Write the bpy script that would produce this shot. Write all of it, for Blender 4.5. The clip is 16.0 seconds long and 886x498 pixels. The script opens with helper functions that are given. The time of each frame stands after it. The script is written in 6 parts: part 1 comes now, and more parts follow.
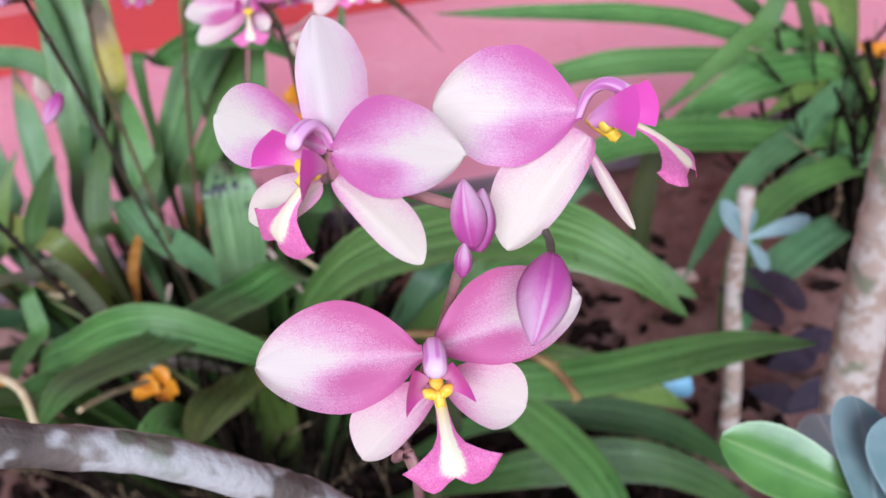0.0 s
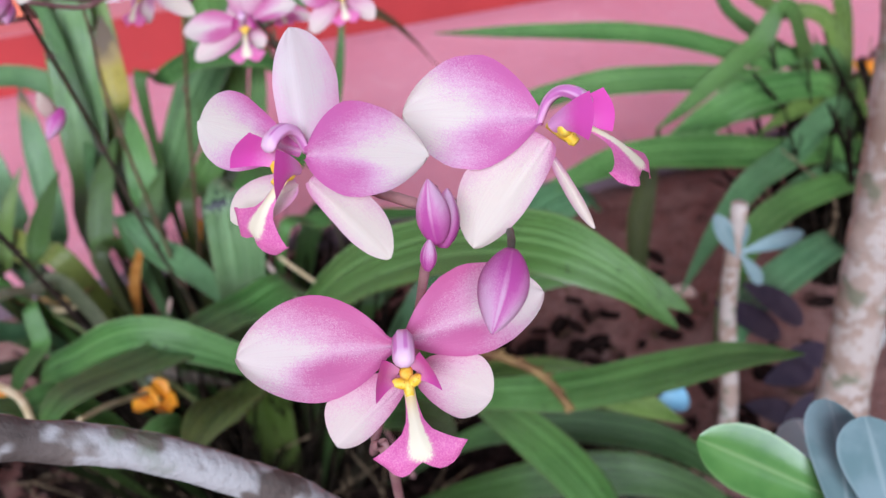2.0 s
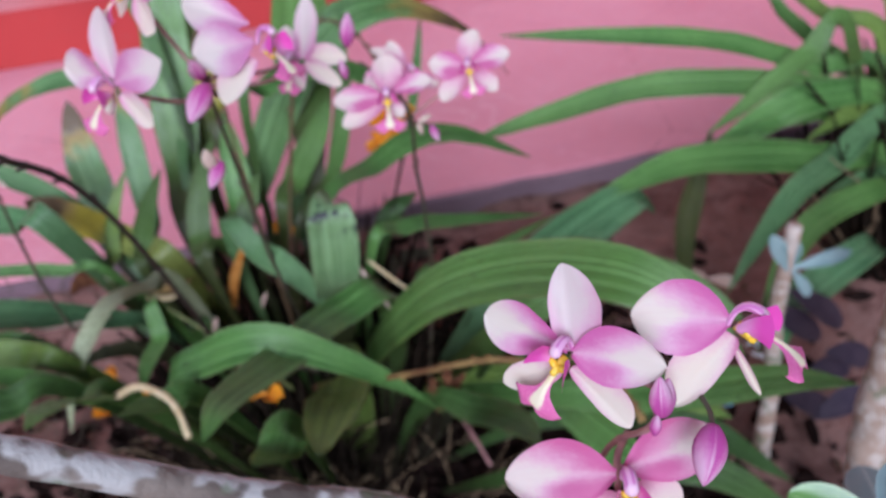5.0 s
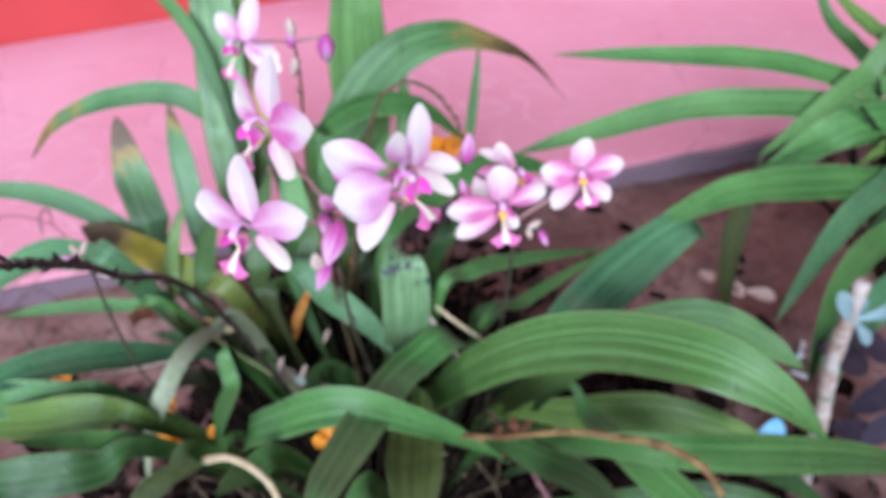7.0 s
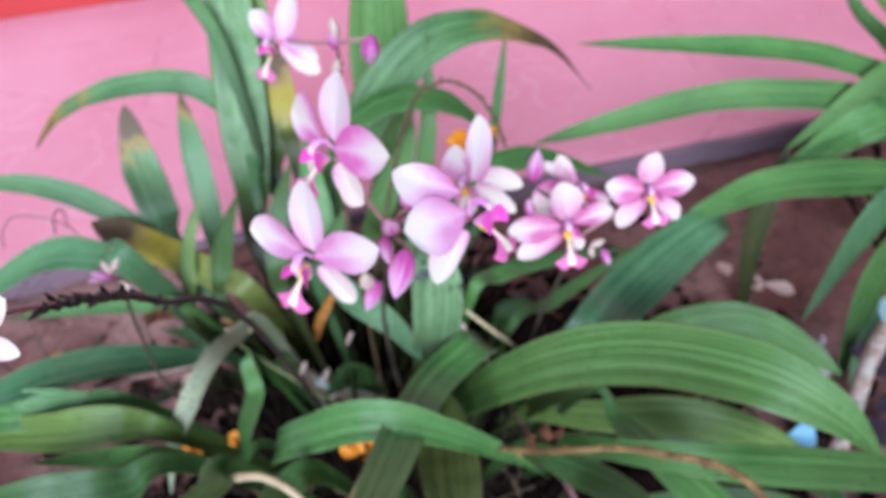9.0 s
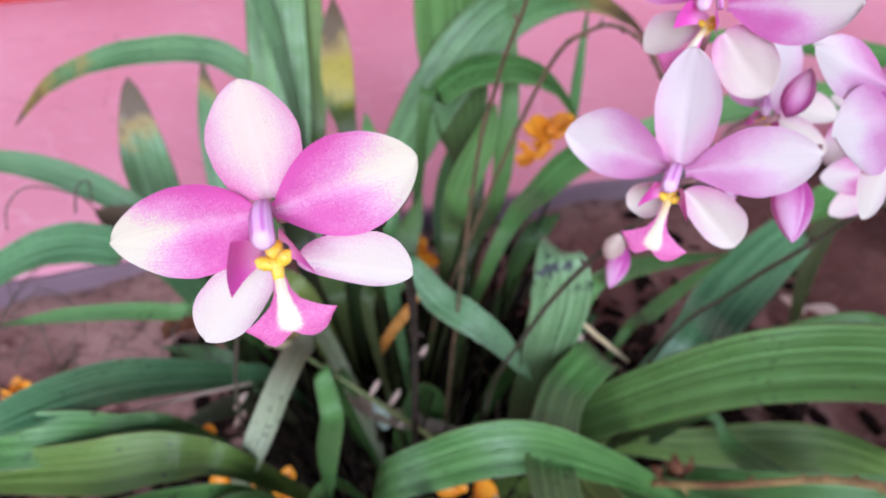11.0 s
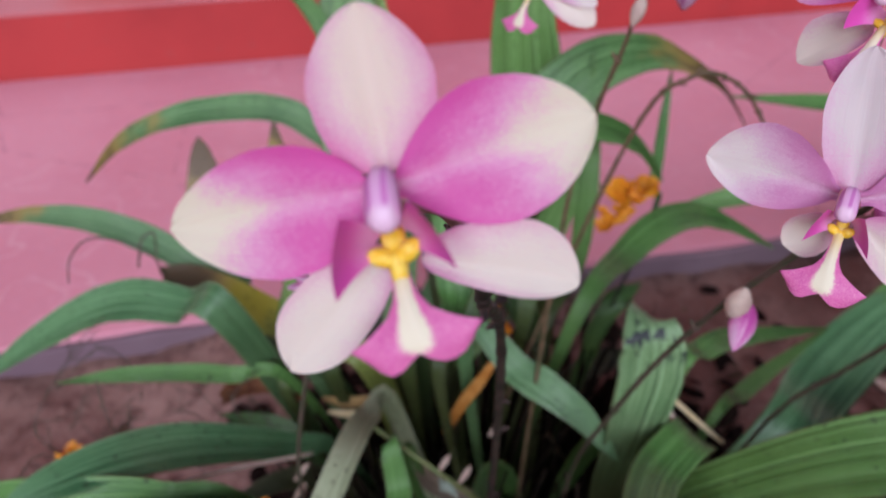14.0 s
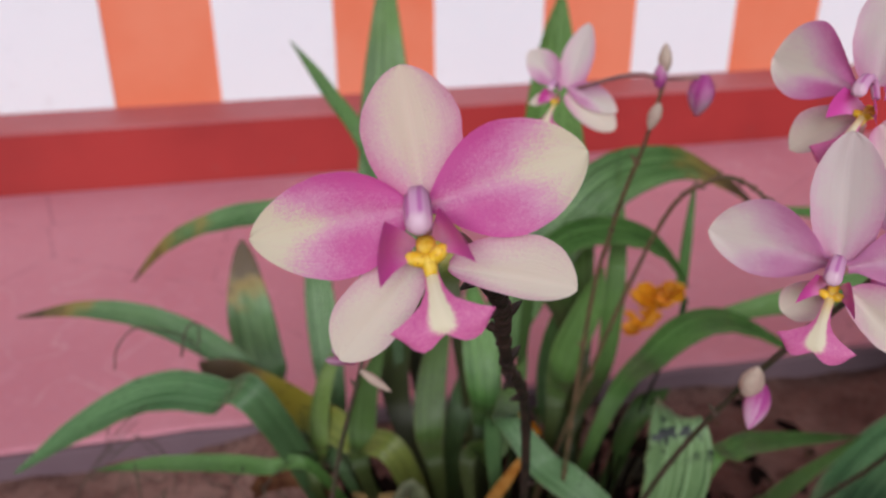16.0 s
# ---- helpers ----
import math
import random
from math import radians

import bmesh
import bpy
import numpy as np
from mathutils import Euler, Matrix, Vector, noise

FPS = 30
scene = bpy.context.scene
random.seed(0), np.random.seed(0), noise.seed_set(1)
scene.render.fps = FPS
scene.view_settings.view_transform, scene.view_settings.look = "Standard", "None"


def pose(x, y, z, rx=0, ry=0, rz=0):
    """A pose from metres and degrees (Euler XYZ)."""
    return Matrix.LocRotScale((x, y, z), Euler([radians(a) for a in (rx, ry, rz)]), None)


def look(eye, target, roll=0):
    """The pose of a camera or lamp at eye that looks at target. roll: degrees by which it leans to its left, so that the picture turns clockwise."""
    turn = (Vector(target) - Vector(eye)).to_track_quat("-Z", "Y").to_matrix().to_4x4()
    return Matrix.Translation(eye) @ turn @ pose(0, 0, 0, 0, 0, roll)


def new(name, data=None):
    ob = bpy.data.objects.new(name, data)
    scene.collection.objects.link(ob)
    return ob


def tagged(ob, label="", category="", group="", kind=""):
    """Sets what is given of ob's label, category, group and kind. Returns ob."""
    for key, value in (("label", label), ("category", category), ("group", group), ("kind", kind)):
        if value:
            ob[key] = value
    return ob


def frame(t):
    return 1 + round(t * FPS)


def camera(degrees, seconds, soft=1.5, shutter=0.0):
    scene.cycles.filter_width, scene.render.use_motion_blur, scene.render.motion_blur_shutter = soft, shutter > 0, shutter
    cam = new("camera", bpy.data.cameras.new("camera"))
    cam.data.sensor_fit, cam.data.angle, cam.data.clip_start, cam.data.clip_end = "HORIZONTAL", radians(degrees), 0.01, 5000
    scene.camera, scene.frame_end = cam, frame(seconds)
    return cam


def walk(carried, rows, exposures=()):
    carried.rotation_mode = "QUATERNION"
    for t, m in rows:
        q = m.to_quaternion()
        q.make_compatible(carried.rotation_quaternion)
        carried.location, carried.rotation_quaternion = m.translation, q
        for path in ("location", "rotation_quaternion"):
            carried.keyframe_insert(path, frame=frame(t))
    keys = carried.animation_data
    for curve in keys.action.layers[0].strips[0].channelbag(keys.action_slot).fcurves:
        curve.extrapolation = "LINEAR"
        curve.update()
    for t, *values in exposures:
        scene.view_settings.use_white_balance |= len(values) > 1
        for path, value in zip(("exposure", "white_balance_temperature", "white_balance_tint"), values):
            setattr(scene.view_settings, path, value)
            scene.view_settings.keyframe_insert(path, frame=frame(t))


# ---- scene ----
cam = camera(54.90, 16.0)
cam.data.dof.use_dof = True
cam.data.dof.focus_distance, cam.data.dof.aperture_fstop = 0.155, 22
PATH = [
    (0, (0.19862, -0.60670, 0.76535), (0.37018, 0.21224, 0.21771), -6.538),
    (0.5, (0.20168, -0.60617, 0.76342), (0.36995, 0.21275, 0.21474), -6.805),
    (1, (0.20265, -0.60876, 0.76114), (0.37148, 0.21411, 0.21857), -6.686),
    (1.5, (0.20411, -0.61244, 0.76362), (0.37193, 0.21267, 0.22415), -6.792),
    (2, (0.20246, -0.61794, 0.76638), (0.37377, 0.21364, 0.23804), -6.662),
    (2.5, (0.20228, -0.61924, 0.76895), (0.37436, 0.21809, 0.25004), -6.775),
    (3, (0.20416, -0.62025, 0.77184), (0.37291, 0.22042, 0.25726), -6.878),
    (3.5, (0.19800, -0.63320, 0.78517), (0.36117, 0.21155, 0.27549), -7.058),
    (4, (0.18771, -0.64493, 0.80497), (0.34123, 0.20098, 0.29422), -7.238),
    (4.2, (0.18093, -0.64537, 0.81436), (0.32852, 0.19338, 0.29023), -6.925),
    (6.3, (0.11910, -0.58530, 0.91021), (0.25333, 0.19214, 0.29575), -5.650),
    (6.5, (0.11624, -0.57954, 0.91758), (0.24871, 0.19528, 0.29943), -5.628),
    (7, (0.10767, -0.56259, 0.93404), (0.23726, 0.20027, 0.30060), -5.361),
    (7.5, (0.10188, -0.54894, 0.94979), (0.22672, 0.20074, 0.29988), -5.044),
    (8, (0.09692, -0.53440, 0.95967), (0.21739, 0.20525, 0.29755), -4.803),
    (8.2, (0.09873, -0.52810, 0.95690), (0.21566, 0.20818, 0.29041), -4.840),
    (10.3, (0.00165, -0.47490, 0.88793), (0.22631, 0.26182, 0.25014), -0.764),
    (10.5, (-0.01083, -0.45699, 0.87592), (0.21991, 0.27772, 0.23798), 0.741),
    (11, (-0.05214, -0.40485, 0.82897), (0.20147, 0.33669, 0.20785), 1.664),
    (11.5, (-0.06730, -0.37340, 0.80011), (0.18710, 0.37509, 0.18770), 1.889),
    (12, (-0.06298, -0.36864, 0.80356), (0.16538, 0.39763, 0.20299), 0.689),
    (12.5, (-0.06111, -0.36521, 0.80464), (0.15354, 0.41480, 0.21683), -0.020),
    (13, (-0.06144, -0.36419, 0.79789), (0.14770, 0.42292, 0.21761), -0.113),
    (13.5, (-0.06204, -0.37086, 0.79662), (0.14353, 0.42685, 0.22970), -0.143),
    (14, (-0.05751, -0.37770, 0.79748), (0.14551, 0.43371, 0.24939), -0.053),
    (14.5, (-0.05842, -0.38430, 0.79943), (0.13607, 0.44623, 0.27751), -0.334),
    (15, (-0.05888, -0.39448, 0.80277), (0.12688, 0.45759, 0.31340), -0.460),
    (15.5, (-0.05997, -0.40304, 0.80275), (0.12180, 0.46641, 0.34340), -0.502),
    (16, (-0.06275, -0.40457, 0.79704), (0.11887, 0.48091, 0.36933), -0.365),
]
EXPOSURE = [(0, 0.34, 5810, 9.5), (1.5, 0.30, 5810, 10), (2.2, 0.19, 5810, 10.5), (3, 0.25, 5800, 11), (4.2, -0.12, 5850, 13.5), (6.3, 0.60, 5490, 6), (8.2, 0.62, 5400, 6.5), (10.3, 0.38, 5490, 9), (11.5, 0.3, 5600, 13), (12.5, 0.0, 5750, 15), (14, -0.15, 5960, 14), (16, -0.5, 6750, 8)]
walk(cam, [(t, look(eye, target, roll)) for t, eye, target, roll in PATH], EXPOSURE)

# ---- light ----
world = bpy.data.worlds.new("sky")
scene.world = world
world.use_nodes = True
wn = world.node_tree
sky = wn.nodes.new("ShaderNodeTexSky")
sky.sky_type, sky.sun_disc = "NISHITA", False
sky.sun_elevation, sky.sun_rotation = radians(30), radians(196)
sky.air_density, sky.dust_density = 1.0, 1.5
wn.links.new(sky.outputs[0], wn.nodes["Background"].inputs[0])
wn.nodes["Background"].inputs[1].default_value = 0.040
sun = bpy.data.lights.new("sun", "SUN")
sun.energy, sun.angle, sun.color = 3.6, radians(30), (0.94, 0.96, 1.06)
sun_ob = new("sun", sun)
sun_ob.matrix_world = look((-1.3, -4.4, 2.6), (0, 0, 0))

# ---- helpers of this place ----
WORLD = {}


def thing(name, at, label, category, group="", kind=""):
    """A thing that parents its parts: an Empty at its base."""
    ob = new(name)
    ob.empty_display_size = 0.02
    ob.location = at
    WORLD[ob] = Matrix.Translation(at)
    return tagged(ob, label, category, group, kind)


def part(name, bm, material, parent=None, label="", m=None, smooth=True):
    """One mesh object from a bmesh, in the world's coordinates or at the pose m, under a thing or a part."""
    me = bpy.data.meshes.new(name)
    if smooth:
        for f in bm.faces:
            f.smooth = True
    bm.to_mesh(me)
    bm.free()
    for one in material if isinstance(material, (list, tuple)) else [material]:
        me.materials.append(one)
    return place(name, me, parent, label, m)


def place(name, me, parent=None, label="", m=None):
    ob = new(name, me)
    m = m or Matrix.Identity(4)
    WORLD[ob] = m
    if parent:
        ob.parent = parent
        ob.matrix_basis = WORLD[parent].inverted() @ m
    else:
        ob.matrix_basis = m
    return tagged(ob, label)


def curve(points, n):
    """n + 1 points along a smooth line through the given ones."""
    p = [Vector(q) for q in points]
    p = [2 * p[0] - p[1], *p, 2 * p[-1] - p[-2]]
    span, out = len(p) - 3, []
    for i in range(n + 1):
        s = min(i * span / n, span - 1e-6)
        k, t = int(s), s - int(s)
        a, b, c, d = p[k : k + 4]
        out.append(0.5 * (2 * b + (c - a) * t + (2 * a - 5 * b + 4 * c - d) * t * t + (3 * b - a - 3 * c + d) * t**3))
    return out


def tube(bm, points, radii, n=12, sides=8, wobble=0.0, seed=0):
    """A round stem through the points; radii are spread along it."""
    line, rng = curve(points, n), random.Random(seed)
    rings, old = [], Vector((0.3, 0.2, 1)).normalized()
    for i, c in enumerate(line):
        t = (line[min(i + 1, n)] - line[max(i - 1, 0)]).normalized()
        side = (old - t * old.dot(t)).normalized()
        old, other = side, t.cross(side)
        x = i / n * (len(radii) - 1)
        k = min(int(x), len(radii) - 2)
        r = (radii[k] * (1 - x + k) + radii[k + 1] * (x - k)) * (1 + wobble * rng.uniform(-1, 1))
        rings.append([bm.verts.new(c + r * (math.cos(a) * side + math.sin(a) * other)) for a in (2 * math.pi * j / sides for j in range(sides))])
    for a, b in zip(rings, rings[1:]):
        for j in range(sides):
            bm.faces.new((a[j], a[(j + 1) % sides], b[(j + 1) % sides], b[j]))
    bm.faces.new(rings[0][::-1])
    bm.faces.new(rings[-1])
    return line


def ball(bm, centre, size, turn=None, u=10, v=7, lump=0.0, seed=0):
    rng = random.Random(seed)
    made = bmesh.ops.create_uvsphere(bm, u_segments=u, v_segments=v, radius=1.0)["verts"]
    for q in made:
        k = 1 + lump * rng.uniform(-1, 1)
        co = Vector((q.co.x * size[0] * k, q.co.y * size[1] * k, q.co.z * size[2] * k))
        q.co = (turn @ co if turn else co) + Vector(centre)


def box(bm, lo, hi, bevel=0.0):
    made = bmesh.ops.create_cube(bm, size=1.0)["verts"]
    for q in made:
        q.co = Vector([lo[i] + (q.co[i] + 0.5) * (hi[i] - lo[i]) for i in range(3)])
    if bevel:
        edges = list({e for q in made for e in q.link_edges})
        bmesh.ops.bevel(bm, geom=edges, offset=bevel, segments=2, affect="EDGES", profile=0.6)


# ---- materials ----
class Nodes:
    """A node material, put together in few words."""

    def __init__(self, name, roughness=0.5, specular=0.5):
        self.mat = bpy.data.materials.new(name)
        self.mat.use_nodes = True
        self.t = self.mat.node_tree
        self.out = self.t.nodes["Material Output"]
        self.bsdf = self.t.nodes["Principled BSDF"]
        self.bsdf.inputs["Roughness"].default_value = roughness
        self.bsdf.inputs["Specular IOR Level"].default_value = specular

    def put(self, socket, value):
        if isinstance(value, bpy.types.NodeSocket):
            self.t.links.new(value, socket)
        elif isinstance(value, (tuple, list)) and socket.type == "RGBA":
            socket.default_value = (*value, 1)[:4]
        else:
            socket.default_value = value

    def coord(self, kind="Object"):
        return self.t.nodes.new("ShaderNodeTexCoord").outputs[kind]

    def position(self):
        return self.t.nodes.new("ShaderNodeNewGeometry").outputs["Position"]

    def random(self):
        return self.t.nodes.new("ShaderNodeObjectInfo").outputs["Random"]

    def noise(self, vector, scale, detail=4.0, rough=0.55, stretch=None):
        if stretch:
            mp = self.t.nodes.new("ShaderNodeMapping")
            mp.inputs["Scale"].default_value = stretch
            self.put(mp.inputs["Vector"], vector)
            vector = mp.outputs[0]
        n = self.t.nodes.new("ShaderNodeTexNoise")
        self.put(n.inputs["Vector"], vector)
        n.inputs["Scale"].default_value, n.inputs["Detail"].default_value, n.inputs["Roughness"].default_value = scale, detail, rough
        return n.outputs["Fac"]

    def cells(self, vector, scale, feature="F1"):
        n = self.t.nodes.new("ShaderNodeTexVoronoi")
        n.feature = feature
        self.put(n.inputs["Vector"], vector)
        n.inputs["Scale"].default_value = scale
        return n.outputs["Distance"]

    def math(self, op, a, b=0.0, c=0.0, clamp=False):
        n = self.t.nodes.new("ShaderNodeMath")
        n.operation, n.use_clamp = op, clamp
        for s, v in zip(n.inputs, (a, b, c)):
            self.put(s, v)
        return n.outputs[0]

    def ramp(self, value, lo, hi, a=0.0, b=1.0):
        n = self.t.nodes.new("ShaderNodeMapRange")
        n.interpolation_type = "SMOOTHSTEP"
        for s, v in zip(n.inputs, (value, lo, hi, a, b)):
            self.put(s, v)
        return n.outputs[0]

    def mix(self, fac, a, b, how="MIX"):
        n = self.t.nodes.new("ShaderNodeMix")
        n.data_type, n.blend_type = "RGBA", how
        self.put(n.inputs["Factor"], fac)
        self.put(n.inputs[6], a)
        self.put(n.inputs[7], b)
        return n.outputs[2]

    def split(self, vector):
        n = self.t.nodes.new("ShaderNodeSeparateXYZ")
        self.put(n.inputs[0], vector)
        return n.outputs

    def colour(self, value):
        self.put(self.bsdf.inputs["Base Color"], value)
        return self

    def rough(self, value):
        self.put(self.bsdf.inputs["Roughness"], value)
        return self

    def bump(self, height, strength=0.3, distance=0.002):
        n = self.t.nodes.new("ShaderNodeBump")
        n.inputs["Strength"].default_value, n.inputs["Distance"].default_value = strength, distance
        self.put(n.inputs["Height"], height)
        self.put(self.bsdf.inputs["Normal"], n.outputs[0])
        return self

    def thin(self, colour, share):
        """Some light comes through, as through a leaf or a petal."""
        tr = self.t.nodes.new("ShaderNodeBsdfTranslucent")
        self.put(tr.inputs[0], colour)
        mx = self.t.nodes.new("ShaderNodeMixShader")
        mx.inputs[0].default_value = share
        self.t.links.new(self.bsdf.outputs[0], mx.inputs[1])
        self.t.links.new(tr.outputs[0], mx.inputs[2])
        self.t.links.new(mx.outputs[0], self.out.inputs[0])
        return self


def leaf_material(name, base, light, dry=0.0, spots=0.0, yellow=0.0, leaf_foot=True):
    """Ribbed leaf; last switch: a near-black foot, the clump's shade put into its colour."""
    n = Nodes(name, 0.42, 0.5)
    uv = n.coord("UV")
    u, v, _ = n.split(uv)
    pos = n.position()
    tone = n.noise(pos, 14, 3)
    col = n.mix(n.ramp(tone, 0.3, 0.7), base, light)
    ribs = n.noise(uv, 1.0, 2, 0.5, (0.5, 26, 1))
    fine = n.noise(uv, 1.0, 2, 0.5, (0.7, 75, 1))
    col = n.mix(n.ramp(ribs, 0.45, 0.36, 0.0, 0.9), col, tuple(0.32 * c for c in base))
    col = n.mix(n.ramp(ribs, 0.54, 0.62, 0.0, 0.85), col, tuple(1.6 * c + 0.05 for c in light))
    col = n.mix(n.ramp(fine, 0.54, 0.66, 0.0, 0.5), col, tuple(0.4 * c for c in base))
    col = n.mix(n.ramp(fine, 0.42, 0.34, 0.0, 0.6), col, tuple(1.5 * c + 0.03 for c in light))
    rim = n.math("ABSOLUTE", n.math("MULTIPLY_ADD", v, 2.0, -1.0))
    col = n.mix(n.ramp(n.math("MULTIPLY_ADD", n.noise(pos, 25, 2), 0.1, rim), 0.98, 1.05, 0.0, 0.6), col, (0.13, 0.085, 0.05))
    # shade between the stalks, painted as a dark foot with a ragged edge
    col = n.mix(n.ramp(n.math("MULTIPLY_ADD", n.noise(uv, 1.0, 3, 0.6, (2.5, 30, 1)), 0.2, u), 0.46, 0.18), col, (0.014, 0.011, 0.006)) if leaf_foot else col
    hue = n.random()
    col = n.mix(n.ramp(hue, 0.5, 1.0, 0.0, 0.22), col, (0.14, 0.18, 0.04))
    edge = n.math("MULTIPLY_ADD", n.noise(pos, 40, 4), 0.35, u)
    if yellow:
        col = n.mix(n.ramp(edge, 1.0 - yellow, 1.2 - yellow), col, (0.38, 0.30, 0.03))
    if dry:
        col = n.mix(n.ramp(edge, 1.05 - dry, 1.17 - dry), col, (0.36, 0.25, 0.07))
        col = n.mix(n.ramp(edge, 1.13 - dry, 1.25 - dry, 0.0, 0.85), col, (0.09, 0.05, 0.035))
    fleck = n.math("MULTIPLY", n.ramp(n.cells(pos, 150), 0.16, 0.22, 1.0, 0.0), n.ramp(n.noise(pos, 22, 1), 0.50, 0.56))
    col = n.mix(n.math("MULTIPLY", fleck, 0.75), col, (0.02, 0.022, 0.012))
    speck = n.cells(pos, 60)
    mask = n.math("MULTIPLY", n.ramp(speck, 0.06, 0.11, 1.0, 0.0), n.ramp(n.noise(pos, 16, 1), 0.47, 0.53))
    col = n.mix(n.math("MULTIPLY", mask, 0.9), col, (0.03, 0.035, 0.02))
    if spots:
        patch = n.math("MULTIPLY", n.ramp(n.noise(pos, 85, 2), 0.515, 0.545), n.ramp(n.math("ABSOLUTE", n.math("SUBTRACT", u, 0.63)), 0.08, 0.16, 1.0, 0.0))
        col = n.mix(n.math("MULTIPLY", patch, spots), col, (0.018, 0.022, 0.024))
    n.colour(col).rough(n.ramp(n.noise(pos, 70, 3), 0.3, 0.7, 0.3, 0.5))
    n.bump(n.math("ADD", ribs, n.math("MULTIPLY", fine, 0.5)), 0.7, 0.0012)
    return n.thin(n.mix(0.5, col, (0.12, 0.25, 0.03)), 0.10).mat


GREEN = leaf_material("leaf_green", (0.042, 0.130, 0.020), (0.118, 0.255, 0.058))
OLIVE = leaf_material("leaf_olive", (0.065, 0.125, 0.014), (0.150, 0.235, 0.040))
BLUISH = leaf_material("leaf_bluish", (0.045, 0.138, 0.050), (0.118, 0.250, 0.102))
FADED = leaf_material("leaf_faded", (0.19, 0.23, 0.11), (0.34, 0.36, 0.22), leaf_foot=False)
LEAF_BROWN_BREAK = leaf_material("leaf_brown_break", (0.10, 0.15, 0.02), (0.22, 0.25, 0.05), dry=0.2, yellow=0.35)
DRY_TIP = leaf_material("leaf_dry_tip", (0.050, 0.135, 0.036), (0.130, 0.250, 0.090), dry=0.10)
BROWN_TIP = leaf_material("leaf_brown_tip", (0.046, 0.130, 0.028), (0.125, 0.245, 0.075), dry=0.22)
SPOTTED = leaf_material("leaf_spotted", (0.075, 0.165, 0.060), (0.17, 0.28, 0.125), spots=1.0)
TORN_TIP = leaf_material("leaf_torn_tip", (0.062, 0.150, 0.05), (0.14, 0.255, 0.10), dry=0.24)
# the green leaf at about half strength: shade inside the clump as colour
SHADY = leaf_material("leaf_green_shaded", (0.024, 0.068, 0.010), (0.056, 0.125, 0.024))
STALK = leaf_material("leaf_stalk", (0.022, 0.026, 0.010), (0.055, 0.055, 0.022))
DEAD = leaf_material("leaf_dead", (0.085, 0.045, 0.042), (0.20, 0.115, 0.10), leaf_foot=False)
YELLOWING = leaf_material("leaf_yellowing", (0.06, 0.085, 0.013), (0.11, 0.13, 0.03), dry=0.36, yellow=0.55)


def petal_material(name, deep, pale, cream, start, upper=0.5, lower=0.3, blotch=0.0, midline=0.3, tip=0.0):
    """Pigment lies at the foot, along the margins and in a blotch under the midrib, and thins out to cream at the tip and midrib.
    v runs from the lower margin to the upper one."""
    n = Nodes(name, 0.5, 0.35)
    uv = n.coord("UV")
    u, v, _ = n.split(uv)
    pos = n.coord("Object")
    lot = n.random()
    grain = n.noise(pos, 95, 3, 0.75)
    specks = n.noise(pos, 210, 2, 0.8)
    soft = n.noise(pos, 5.0, 3)
    s = n.math("MULTIPLY_ADD", v, 2.0, -1.0)
    hi = n.math("POWER", n.math("MAXIMUM", s, 0.0), 1.6)
    lo = n.math("POWER", n.math("MAXIMUM", n.math("MULTIPLY", s, -1.0), 0.0), 1.8)
    amount = n.ramp(u, start - 0.38, start + 0.42, 0.95, -0.15)
    fade = n.ramp(u, 0.62, 0.98, 1.0, tip)
    amount = n.math("MULTIPLY_ADD", n.math("MULTIPLY", hi, fade), upper, amount)
    amount = n.math("MULTIPLY_ADD", n.math("MULTIPLY", lo, fade), lower, amount)
    if blotch:
        du, dv = n.math("DIVIDE", n.math("SUBTRACT", u, 0.44), 0.2), n.math("DIVIDE", n.math("ADD", s, 0.42), 0.3)
        r2 = n.math("ADD", n.math("MULTIPLY", du, du), n.math("MULTIPLY", dv, dv))
        amount = n.math("MULTIPLY_ADD", n.math("POWER", 2.718, n.math("MULTIPLY", r2, -1.0)), blotch, amount)
    rib = n.math("POWER", 2.718, n.math("MULTIPLY", n.math("MULTIPLY", s, s), -22.0))
    amount = n.math("MULTIPLY_ADD", rib, -midline, amount)
    amount = n.math("MULTIPLY_ADD", n.math("SUBTRACT", grain, 0.5), 1.5, amount)
    amount = n.math("MULTIPLY_ADD", n.math("SUBTRACT", specks, 0.5), 1.5, amount)
    amount = n.math("MULTIPLY_ADD", n.math("SUBTRACT", soft, 0.5), 0.55, amount)
    amount = n.math("MULTIPLY_ADD", n.math("SUBTRACT", lot, 0.5), 0.12, amount)
    vein = n.noise(uv, 1.0, 3, 0.5, (1.6, 34, 1))
    amount = n.math("MULTIPLY_ADD", n.math("SUBTRACT", vein, 0.5), 0.35, amount)
    col = n.mix(n.ramp(amount, 0.0, 0.62), cream, pale)
    col = n.mix(n.ramp(amount, 0.45, 1.35), col, deep)
    thread = n.noise(uv, 1.0, 2, 0.5, (0.9, 46, 1))
    col = n.mix(n.ramp(thread, 0.58, 0.68, 0.0, 0.10), col, deep)
    bruise = n.math("MULTIPLY", n.ramp(n.cells(pos, 9), 0.03, 0.05, 1.0, 0.0), n.ramp(n.noise(pos, 3, 1), 0.55, 0.6))
    col = n.mix(n.math("MULTIPLY", bruise, 0.35), col, (0.30, 0.16, 0.12))
    n.colour(col).bump(n.math("ADD", n.math("MULTIPLY", vein, 0.8), n.math("MULTIPLY", specks, 0.25)), 0.3, 0.0004)
    return n.thin(col, 0.3).mat


